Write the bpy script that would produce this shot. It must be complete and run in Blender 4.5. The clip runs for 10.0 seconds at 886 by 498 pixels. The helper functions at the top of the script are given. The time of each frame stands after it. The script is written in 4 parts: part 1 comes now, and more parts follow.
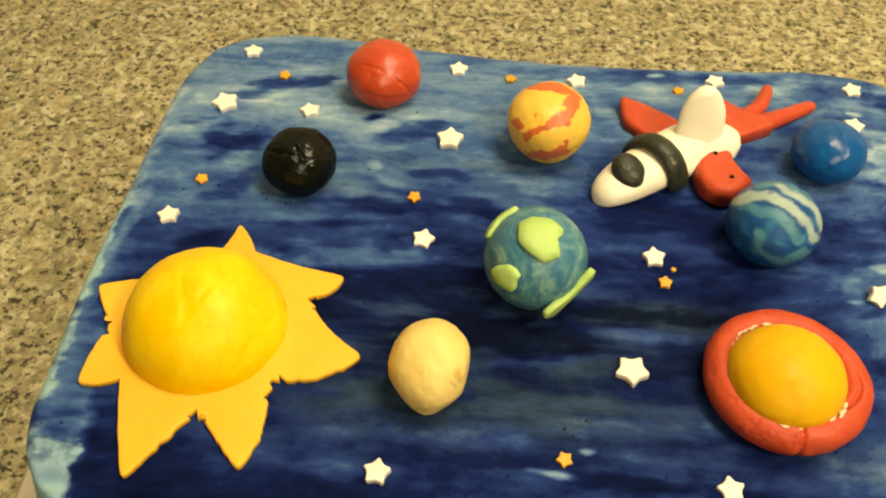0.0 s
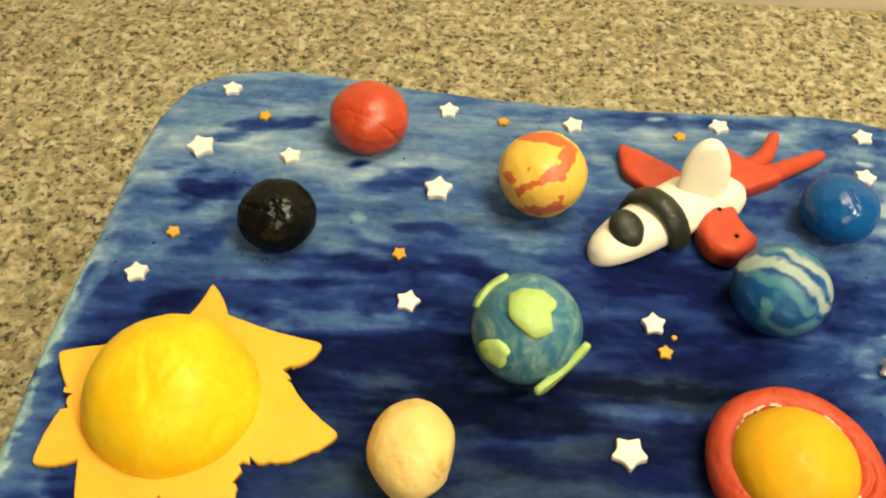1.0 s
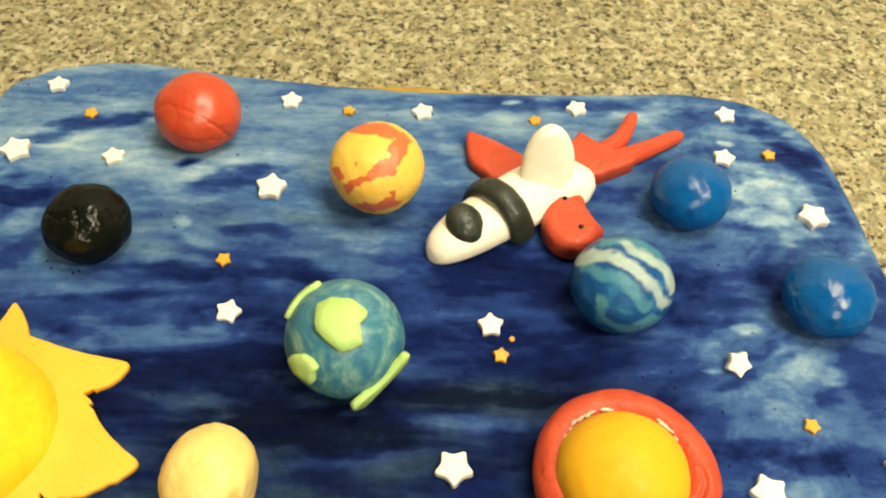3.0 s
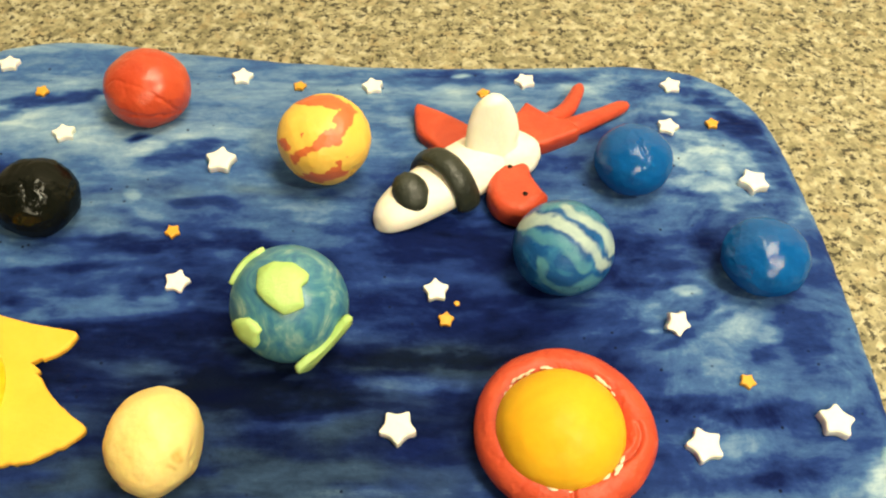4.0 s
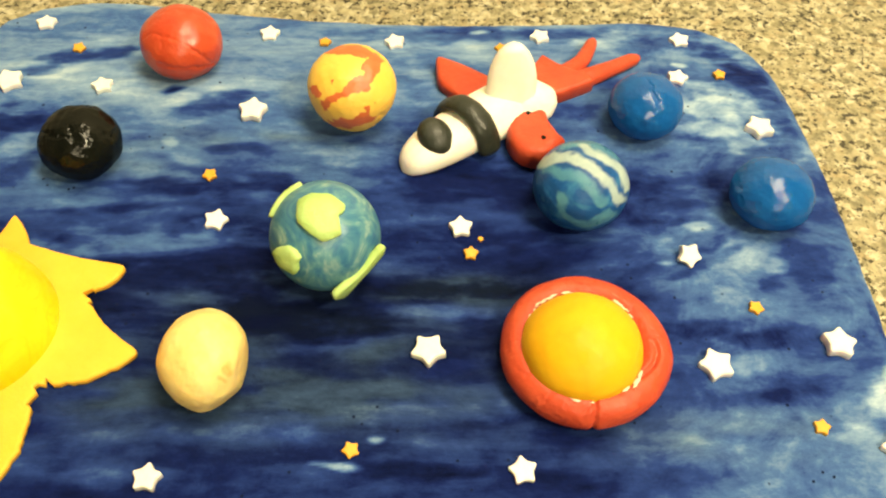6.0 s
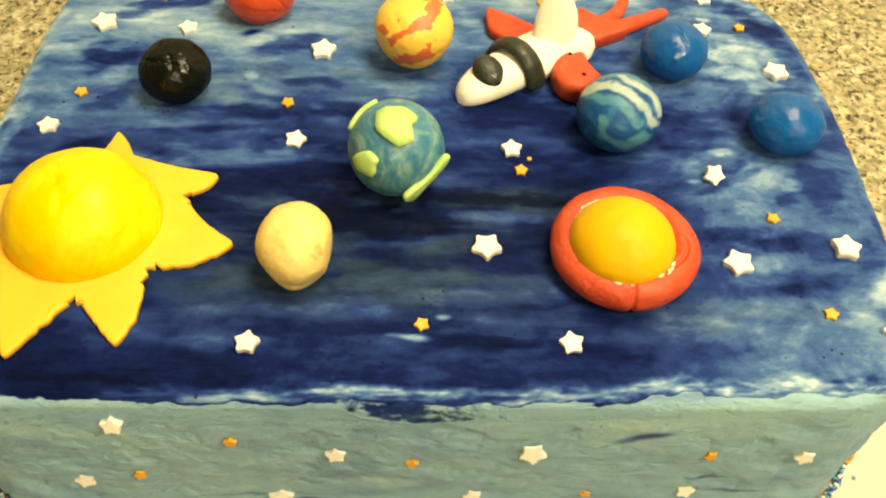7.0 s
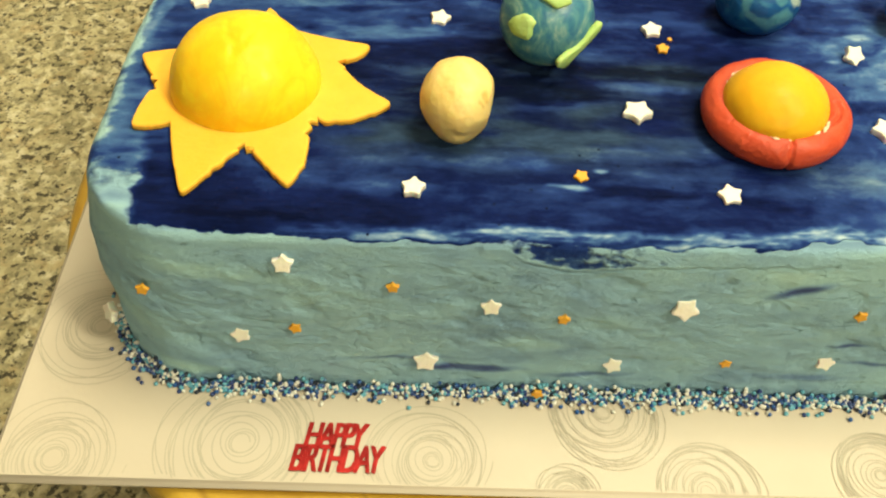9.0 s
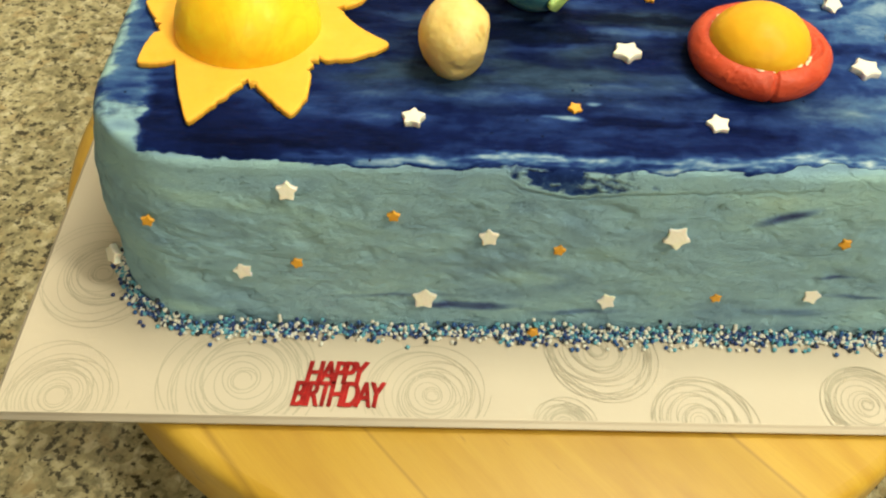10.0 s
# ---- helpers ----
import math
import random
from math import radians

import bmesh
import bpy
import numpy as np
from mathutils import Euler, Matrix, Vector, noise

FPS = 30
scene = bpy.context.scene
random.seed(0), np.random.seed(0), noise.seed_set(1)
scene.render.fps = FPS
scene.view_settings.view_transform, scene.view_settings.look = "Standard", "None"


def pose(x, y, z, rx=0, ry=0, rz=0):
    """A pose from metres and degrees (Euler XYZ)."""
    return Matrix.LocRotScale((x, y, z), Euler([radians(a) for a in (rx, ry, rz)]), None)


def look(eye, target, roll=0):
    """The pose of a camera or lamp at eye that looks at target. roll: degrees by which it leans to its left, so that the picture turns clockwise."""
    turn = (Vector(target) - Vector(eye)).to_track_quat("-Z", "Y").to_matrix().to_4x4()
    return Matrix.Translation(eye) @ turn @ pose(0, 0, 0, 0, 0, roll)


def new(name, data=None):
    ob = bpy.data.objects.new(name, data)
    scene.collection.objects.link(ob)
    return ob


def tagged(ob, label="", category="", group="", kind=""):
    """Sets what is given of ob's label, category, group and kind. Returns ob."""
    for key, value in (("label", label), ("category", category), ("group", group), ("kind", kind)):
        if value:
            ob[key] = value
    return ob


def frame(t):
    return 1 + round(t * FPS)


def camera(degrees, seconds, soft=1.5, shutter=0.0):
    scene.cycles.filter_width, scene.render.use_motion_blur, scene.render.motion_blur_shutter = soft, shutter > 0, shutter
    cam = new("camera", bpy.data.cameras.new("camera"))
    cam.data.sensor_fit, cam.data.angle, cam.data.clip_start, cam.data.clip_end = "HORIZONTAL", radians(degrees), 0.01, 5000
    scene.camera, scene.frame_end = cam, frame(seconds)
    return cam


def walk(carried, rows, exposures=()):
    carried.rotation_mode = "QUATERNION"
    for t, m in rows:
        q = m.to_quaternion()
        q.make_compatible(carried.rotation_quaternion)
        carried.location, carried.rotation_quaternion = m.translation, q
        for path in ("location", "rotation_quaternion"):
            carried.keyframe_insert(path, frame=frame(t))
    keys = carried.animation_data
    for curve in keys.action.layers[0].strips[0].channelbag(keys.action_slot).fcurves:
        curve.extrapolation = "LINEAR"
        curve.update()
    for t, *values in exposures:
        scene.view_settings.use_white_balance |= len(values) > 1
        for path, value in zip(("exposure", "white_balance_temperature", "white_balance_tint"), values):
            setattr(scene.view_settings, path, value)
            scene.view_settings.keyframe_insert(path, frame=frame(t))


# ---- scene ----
cam = camera(53.73, 10.0, soft=2.1)
PATH = [
    (0, (0.0248, -0.1145, 0.4113), (-0.0362, 1.1529, -1.1347), 0.82),
    (0.5, (0.0226, -0.0996, 0.4142), (-0.0435, 1.1729, -1.1274), 1.36),
    (1, (0.0264, -0.0841, 0.4103), (-0.0255, 1.1788, -1.1397), 1.62),
    (1.5, (0.0353, -0.0716, 0.4058), (0.0002, 1.1760, -1.1570), 1.62),
    (2, (0.0457, -0.0645, 0.4024), (0.0335, 1.1721, -1.1694), 1.85),
    (2.5, (0.0596, -0.0609, 0.4018), (0.0717, 1.1664, -1.1773), 2.14),
    (3, (0.0710, -0.0633, 0.4011), (0.1046, 1.1576, -1.1827), 2.44),
    (4.5, (0.0850, -0.0806, 0.3993), (0.1641, 1.1243, -1.1951), 2.93),
    (5, (0.0811, -0.0881, 0.3987), (0.1606, 1.1120, -1.1992), 2.87),
    (6.3, (0.0697, -0.1083, 0.4053), (0.1411, 1.0883, -1.1957), 2.72),
    (6.5, (0.0653, -0.1215, 0.4129), (0.1381, 1.0857, -1.1799), 2.90),
    (7, (0.0537, -0.1507, 0.4093), (0.1218, 1.0745, -1.1701), 3.25),
    (7.5, (0.0427, -0.1680, 0.4094), (0.1117, 1.0604, -1.1674), 3.55),
    (8, (0.0328, -0.1808, 0.4030), (0.0936, 1.0546, -1.1686), 3.59),
    (8.3, (0.0261, -0.1897, 0.3953), (0.0628, 1.0387, -1.1826), 2.98),
    (8.5, (0.0192, -0.1959, 0.3867), (0.0573, 1.0482, -1.1788), 3.07),
    (9, (0.0075, -0.1987, 0.3786), (0.0308, 1.0582, -1.1769), 2.60),
    (9.5, (0.0053, -0.2124, 0.3614), (0.0497, 1.0674, -1.1749), 2.81),
    (10, (0.0018, -0.2302, 0.3630), (0.0676, 1.0766, -1.1496), 3.54),
]
walk(cam, [(t, look(eye, target, roll)) for t, eye, target, roll in PATH],
     ((0.0, -0.46, 7600, 14), (1.0, -0.39, 6850, 16), (2.0, -0.26, 6500, 15), (3.0, -0.19, 6450, 14), (4.5, -0.12, 6600, 15), (6.5, 0.03, 7450, 16), (7.0, -0.01, 7700, 11), (7.5, -0.01, 7600, 9), (8.5, -0.08, 6950, 9), (9.0, -0.13, 6550, 9), (10.0, -0.27, 6200, 12)))

# ---- world and light ----
TOP, BOARD, PLATE = 0.165, 0.075, 0.0695

world = bpy.data.worlds.new("world")
scene.world = world
world.use_nodes = True
world.node_tree.nodes["Background"].inputs[0].default_value = (1.0, 0.86, 0.66, 1)
world.node_tree.nodes["Background"].inputs[1].default_value = 0.05


def ceiling_lamp(name, eye, target, across, watts, colour):
    data = bpy.data.lights.new(name, "AREA")
    data.shape, data.size, data.energy, data.color = "DISK", across, watts, colour
    ob = new(name, data)
    ob.matrix_world = look(eye, target)
    return ob


WARM = (1.0, 0.915, 0.62)
ceiling_lamp("ceiling_lamp", (0.40, 0.17, 1.50), (0.06, 0.09, 0.1), 0.55, 21.0, WARM)
ceiling_lamp("spot_lamp", (0.74, -0.42, 1.20), (0.06, 0.09, 0.1), 0.17, 13.0, WARM)
# unseen fill light, added to brighten the front of the cake
ceiling_lamp("front_fill_light", (0.30, -1.55, 1.42), (0.06, 0.0, 0.1), 0.60, 18.5, WARM)


# ---- materials ----
class Nodes:
    """A small writer of node materials."""

    def __init__(self, name, rough=0.5, **inputs):
        self.mat = bpy.data.materials.new(name)
        self.mat.use_nodes = True
        self.tree = self.mat.node_tree
        self.bsdf = self.tree.nodes["Principled BSDF"]
        self.bsdf.inputs["Roughness"].default_value = rough
        for key, value in inputs.items():
            self.bsdf.inputs[key.replace("_", " ")].default_value = value
        self.coord = self.tree.nodes.new("ShaderNodeTexCoord").outputs["Object"]

    def link(self, a, b):
        self.tree.links.new(a, b)

    def put(self, socket, value):
        if isinstance(value, bpy.types.NodeSocket):
            self.link(value, socket)
        elif isinstance(value, tuple) and len(value) == 3 and socket.type == "RGBA":
            socket.default_value = (*value, 1)
        else:
            socket.default_value = value

    def mapping(self, scale=(1, 1, 1), rot=(0, 0, 0), source=None):
        n = self.tree.nodes.new("ShaderNodeMapping")
        self.link(source or self.coord, n.inputs[0])
        n.inputs["Scale"].default_value, n.inputs["Rotation"].default_value = scale, rot
        return n.outputs[0]

    def noise(self, scale, detail=4.0, rough=0.55, vector=None, distortion=0.0, colour=False):
        n = self.tree.nodes.new("ShaderNodeTexNoise")
        self.link(vector or self.coord, n.inputs["Vector"])
        n.inputs["Scale"].default_value, n.inputs["Detail"].default_value = scale, detail
        n.inputs["Roughness"].default_value, n.inputs["Distortion"].default_value = rough, distortion
        return n.outputs[1 if colour else 0]

    def voronoi(self, scale, feature="F1", out=0, vector=None, randomness=1.0):
        n = self.tree.nodes.new("ShaderNodeTexVoronoi")
        n.feature = feature
        self.link(vector or self.coord, n.inputs["Vector"])
        n.inputs["Scale"].default_value, n.inputs["Randomness"].default_value = scale, randomness
        return n.outputs[out]

    def ramp(self, fac, *stops, ease="LINEAR"):
        n = self.tree.nodes.new("ShaderNodeValToRGB")
        n.color_ramp.interpolation = ease
        el = n.color_ramp.elements
        while len(el) < len(stops):
            el.new(0.5)
        for e, (p, c) in zip(el, stops):
            e.position = p
            e.color = (*c, 1) if isinstance(c, tuple) else (c, c, c, 1)
        self.put(n.inputs[0], fac)
        return n.outputs[0]

    def mix(self, fac, a, b, blend="MIX"):
        n = self.tree.nodes.new("ShaderNodeMix")
        n.data_type, n.blend_type = "RGBA", blend
        self.put(n.inputs[0], fac), self.put(n.inputs[6], a), self.put(n.inputs[7], b)
        return n.outputs[2]

    def math(self, op, a, b=0.0, clamp=False):
        n = self.tree.nodes.new("ShaderNodeMath")
        n.operation, n.use_clamp = op, clamp
        self.put(n.inputs[0], a), self.put(n.inputs[1], b)
        return n.outputs[0]

    def attribute(self, name, out=0):
        n = self.tree.nodes.new("ShaderNodeAttribute")
        n.attribute_name = name
        return n.outputs[out]

    def split(self, colour):
        n = self.tree.nodes.new("ShaderNodeSeparateColor")
        self.link(colour, n.inputs[0])
        return n.outputs

    def island(self):
        return self.tree.nodes.new("ShaderNodeNewGeometry").outputs["Random Per Island"]

    def warp(self, *moves):
        out = self.coord
        for scale, amount in moves:
            shift = self.tree.nodes.new("ShaderNodeVectorMath")
            shift.operation = "MULTIPLY_ADD"
            self.link(self.noise(scale, 2, 0.5, colour=True), shift.inputs[0])
            shift.inputs[1].default_value = (amount, amount, amount)
            self.link(out, shift.inputs[2])
            out = shift.outputs[0]
        return out

    def bump(self, height, strength=0.3, distance=0.001, then=None):
        n = self.tree.nodes.new("ShaderNodeBump")
        n.inputs["Strength"].default_value, n.inputs["Distance"].default_value = strength, distance
        self.link(height, n.inputs["Height"])
        if then:
            self.link(then, n.inputs["Normal"])
        return n.outputs[0]

    def done(self, colour=None, normal=None, rough=None):
        for key, value in (("Base Color", colour), ("Normal", normal), ("Roughness", rough)):
            if value is not None:
                self.put(self.bsdf.inputs[key], value)
        return self.mat


def fondant(name, dark, light, rough=0.42, sss=0.15, scale=90, grain=0.25, coat=0.0, marks=None, shine=0.5, wet=0.25, lumpy=0.35, swirl=None):
    """Kneaded sugar paste: soft mottling, fine grain, a little light under the skin."""
    n = Nodes(name, rough)
    n.bsdf.inputs["Subsurface Weight"].default_value = sss
    n.bsdf.inputs["Subsurface Radius"].default_value = (0.004, 0.0022, 0.001)
    n.bsdf.inputs["Subsurface Scale"].default_value = 0.5
    n.bsdf.inputs["Coat Weight"].default_value = coat
    n.bsdf.inputs["Coat Roughness"].default_value = wet
    big = n.ramp(n.noise(scale, 5, 0.6, distortion=0.6), (0.3, 0.0), (0.72, 1.0))
    colour = n.mix(big, dark, light)
    n.bsdf.inputs["Specular IOR Level"].default_value = shine
    if marks:
        colour = n.mix(n.math("MULTIPLY", n.split(n.attribute("marks"))[0], n.noise(300, 3)), colour, marks)
    if swirl:
        vein = n.math("ABSOLUTE", n.math("SUBTRACT", n.noise(52, 2, 0.5, n.mapping((1.3, 0.7, 1.0)), 2.2), 0.5))
        colour = n.mix(n.ramp(vein, (0.0, 0.36), (0.08, 0.0)), colour, swirl)
    fine = n.noise(900, 4, 0.7)
    lumps = n.noise(170, 4, 0.6)
    normal = n.bump(lumps, lumpy, 0.002, n.bump(fine, grain, 0.0006))
    if coat:
        n.link(n.bump(lumps, 0.06, 0.002, n.bump(n.noise(800, 3, 0.6), 0.27, 0.0006)), n.bsdf.inputs["Coat Normal"])
    gloss = n.ramp(n.noise(240, 3), (0.35, max(0.05, rough - 0.12)), (0.7, rough + 0.14))
    return n.done(colour, normal, gloss)


def granite_material():
    """Polished granite: pale and tan crystals of a few millimetres, with olive and clustered black mica."""
    n = Nodes("granite", 0.16, Specular_IOR_Level=0.75)
    cells = n.split(n.voronoi(165, out=1, vector=n.warp((260, 0.0030))))
    body = n.math("ADD", n.math("MULTIPLY", n.noise(120, 4, 0.6), 0.70), n.math("MULTIPLY", cells[0], 0.30))
    base = n.ramp(body, (0.30, (0.25, 0.225, 0.125)), (0.42, (0.355, 0.315, 0.18)), (0.54, (0.475, 0.425, 0.255)), (0.70, (0.64, 0.59, 0.40)))
    rust = n.ramp(n.noise(75, 4, 0.6, n.mapping((1, 1, 1), (0, 0, 0.7))), (0.54, 0.0), (0.64, 1.0))
    base = n.mix(n.math("MULTIPLY", rust, 0.45), base, (0.42, 0.30, 0.14))
    olive = n.ramp(n.noise(165, 3, 0.55, n.mapping((1, 1, 1), (0, 0, 2.1)), 0.3), (0.47, 0.0), (0.64, 1.0))
    base = n.mix(n.math("MULTIPLY", olive, 0.66), base, (0.120, 0.112, 0.066))
    flake = n.math("ADD", n.noise(235, 4, 0.62), n.math("MULTIPLY", n.math("SUBTRACT", n.noise(62, 4, 0.6), 0.5), 0.45))
    black = n.ramp(flake, (0.540, 0.0), (0.615, 1.0))
    dark = n.ramp(n.noise(260, 3, 0.5), (0.3, (0.004, 0.004, 0.004)), (0.7, (0.022, 0.021, 0.014)))
    base = n.mix(n.math("MULTIPLY", black, 0.89), base, dark)
    return n.done(base, n.bump(n.noise(500, 3), 0.04, 0.0004), n.ramp(n.noise(60, 3), (0.3, 0.12), (0.7, 0.24)))


def icing_material():
    """Blue painted icing: tone (R), teal (G) and moss (B) come with the mesh, brush streaks are added here."""
    n = Nodes("painted_icing", 0.42, Specular_IOR_Level=0.02)
    n.bsdf.inputs["Subsurface Weight"].default_value = 0.04
    n.bsdf.inputs["Subsurface Radius"].default_value = (0.001, 0.0015, 0.002)
    tone, teal, moss = n.split(n.attribute("paint"))[:3]
    teal = n.ramp(n.math("ADD", teal, n.math("MULTIPLY", n.math("SUBTRACT", n.noise(260, 5, 0.65, n.mapping((0.6, 1, 1))), 0.5), 0.8)), (0.34, 0.0), (0.66, 1.0))
    calm = n.math("SUBTRACT", 1.0, n.math("MULTIPLY", teal, 0.86))
    cloudy = n.ramp(n.split(n.coord)[0], (0.105, 0.0), (0.165, 1.0))
    bent = n.warp((9, 0.022), (55, 0.0035))
    wash = n.noise(42, 6, 0.60, n.mapping((0.24, 1.0, 1.0), source=bent), 0.4)
    streak = n.noise(115, 8, 0.68, n.mapping((0.085, 1.0, 1.0), source=bent), 0.3)
    hair = n.noise(430, 4, 0.6, n.mapping((0.07, 1.0, 1.0), source=bent))
    blot = n.noise(62, 7, 0.64, n.mapping((0.6, 1.0, 1.0), source=bent), 0.5)
    cloud = n.noise(46, 8, 0.64, n.mapping((0.8, 1.0, 1.0), (0, 0, 0.5), bent), 0.6)
    lines = n.math("ADD", n.math("MULTIPLY", n.math("SUBTRACT", streak, 0.5), 0.34), n.math("MULTIPLY", n.math("SUBTRACT", hair, 0.5), 0.15))
    lines = n.math("MULTIPLY", lines, n.ramp(n.noise(30, 3), (0.36, 0.30), (0.60, 1.0)))
    v = n.math("ADD", lines, n.math("MULTIPLY", n.math("SUBTRACT", wash, 0.5), 0.50))
    v = n.math("MULTIPLY", v, n.math("SUBTRACT", 1.0, n.math("MULTIPLY", cloudy, 0.72)))
    v = n.math("ADD", v, n.math("MULTIPLY", n.math("SUBTRACT", blot, 0.5), 0.36))
    v = n.math("ADD", v, n.math("MULTIPLY", n.math("MULTIPLY", n.math("SUBTRACT", cloud, 0.48), 0.90), cloudy))
    fleck = n.math("SUBTRACT", n.noise(330, 5, 0.72, n.mapping((0.55, 1.0, 1.0), source=bent)), 0.5)
    v = n.math("ADD", v, n.math("MULTIPLY", fleck, 0.34))
    v = n.math("ADD", v, n.math("MULTIPLY", n.math("SUBTRACT", tone, 0.40), 0.28))
    v = n.math("ADD", tone, n.math("MULTIPLY", v, calm), True)
    blue = n.ramp(v, (0.0, (0.0016, 0.004, 0.024)), (0.20, (0.0048, 0.0115, 0.074)), (0.42, (0.017, 0.043, 0.182)), (0.62, (0.056, 0.130, 0.308)), (0.82, (0.185, 0.300, 0.450)), (1.0, (0.42, 0.54, 0.60)))
    green = n.ramp(v, (0.0, (0.050, 0.065, 0.210)), (0.25, (0.160, 0.275, 0.455)), (0.5, (0.320, 0.535, 0.665)), (0.72, (0.395, 0.635, 0.675)), (0.88, (0.47, 0.71, 0.69)), (1.0, (0.56, 0.70, 0.66)))
    base = n.mix(teal, blue, green)
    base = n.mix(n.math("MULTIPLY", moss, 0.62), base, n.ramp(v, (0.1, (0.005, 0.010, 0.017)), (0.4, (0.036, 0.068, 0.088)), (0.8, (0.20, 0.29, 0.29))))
    pit = n.ramp(n.math("ADD", n.voronoi(170), n.math("MULTIPLY", n.noise(700, 3), 0.10)), (0.115, 1.0), (0.160, 0.0))
    pit = n.math("MULTIPLY", pit, n.ramp(n.noise(30, 2), (0.48, 0.0), (0.56, 1.0)))
    base = n.mix(n.math("MULTIPLY", pit, calm), base, (0.006, 0.010, 0.035))
    h1 = n.noise(260, 5, 0.65, n.mapping((0.25, 1, 1), (0, 0, 0.05)))
    h2 = n.noise(900, 4, 0.7)
    strength = n.bump(h1, 0.36, 0.0013, n.bump(h2, 0.35, 0.0007, n.bump(n.noise(170, 7, 0.75), 0.50, 0.0019)))
    crack = n.math("ABSOLUTE", n.math("SUBTRACT", n.noise(34, 2, 0.55, n.mapping((0.30, 1, 1.5), (0, 0.10, 0)), 0.4), 0.5))
    crack = n.math("MULTIPLY", n.ramp(crack, (0.0, 1.0), (0.007, 0.0)), n.ramp(n.noise(26, 3), (0.50, 0.0), (0.60, 1.0)))
    nick = n.ramp(n.noise(330, 3, 0.5, n.mapping((0.6, 1, 1))), (0.63, 0.0), (0.70, 1.0))
    nick = n.math("MULTIPLY", nick, n.ramp(n.noise(40, 3), (0.42, 0.0), (0.55, 1.0)))
    wound = n.math("MULTIPLY", n.math("MAXIMUM", crack, nick), teal)
    base = n.mix(n.math("MULTIPLY", wound, 0.24), base, (0.04, 0.09, 0.11))
    gouge = n.ramp(n.noise(120, 6, 0.7, n.mapping((0.6, 1, 1.3), (0, 0.5, 0)), 1.2), (0.30, 0.0), (0.42, 1.0))
    drag = n.math("MULTIPLY", n.noise(380, 6, 0.75, n.mapping((0.6, 1, 1))), teal)
    strength = n.bump(n.math("MULTIPLY", gouge, teal), 0.24, 0.0012, n.bump(drag, 0.9, 0.0016, n.bump(n.math("SUBTRACT", 1.0, wound), 0.55, 0.0010, strength)))
    return n.done(base, strength, n.ramp(n.noise(60, 4, 0.6, n.mapping((0.3, 1, 1))), (0.3, 0.34), (0.7, 0.55)))


def earth_material():
    n = Nodes("marbled_sea_paste", 0.36)
    n.bsdf.inputs["Subsurface Weight"].default_value = 0.1
    n.bsdf.inputs["Subsurface Radius"].default_value = (0.001, 0.002, 0.003)
    a = n.noise(75, 6, 0.6, None, 2.6)
    c = n.ramp(a, (0.30, (0.020, 0.11, 0.25)), (0.45, (0.048, 0.185, 0.275)), (0.56, (0.10, 0.26, 0.29)), (0.70, (0.28, 0.40, 0.36)))
    return n.done(c, n.bump(n.noise(500, 4), 0.15, 0.0006), n.ramp(n.noise(200, 3), (0.3, 0.28), (0.7, 0.46)))


def marble_planet_material():
    n = Nodes("marbled_blue_and_white_paste", 0.32, Specular_IOR_Level=0.22)
    white, aqua, _ = n.split(n.attribute("marks"))[:3]
    a = n.noise(80, 3, 0.5, n.mapping((0.7, 1.0, 1.4), (0.3, 0.4, 0.2)), 1.5)
    c = n.ramp(a, (0.35, (0.005, 0.058, 0.20)), (0.55, (0.008, 0.080, 0.26)), (0.68, (0.030, 0.16, 0.32)))
    soft = n.noise(160, 4, 0.6)
    c = n.mix(n.math("MULTIPLY", aqua, n.ramp(soft, (0.3, 0.45), (0.7, 1.0))), c, (0.075, 0.24, 0.32))
    c = n.mix(n.math("MULTIPLY", white, n.ramp(soft, (0.25, 0.65), (0.6, 1.0))), c, (0.36, 0.46, 0.43))
    return n.done(c, n.bump(n.noise(420, 5, 0.7), 0.32, 0.0010), n.ramp(n.noise(200, 3), (0.3, 0.24), (0.7, 0.44)))


def jupiter_material():
    n = Nodes("yellow_paste_with_red_marbling", 0.42)
    n.bsdf.inputs["Subsurface Weight"].default_value = 0.15
    n.bsdf.inputs["Subsurface Radius"].default_value = (0.004, 0.002, 0.001)
    m = n.ramp(n.math("ADD", n.split(n.attribute("marks"))[0], n.math("MULTIPLY", n.math("SUBTRACT", n.noise(260, 4, 0.6), 0.5), 0.9)), (0.35, 0.0), (0.75, 0.95))
    y = n.mix(n.noise(120, 4), (0.78, 0.46, 0.060), (0.86, 0.57, 0.11))
    r = n.mix(n.noise(160, 4), (0.54, 0.070, 0.022), (0.68, 0.17, 0.050))
    return n.done(n.mix(m, y, r), n.bump(n.noise(280, 4), 0.25, 0.0012), n.ramp(n.noise(200, 3), (0.3, 0.34), (0.7, 0.52)))


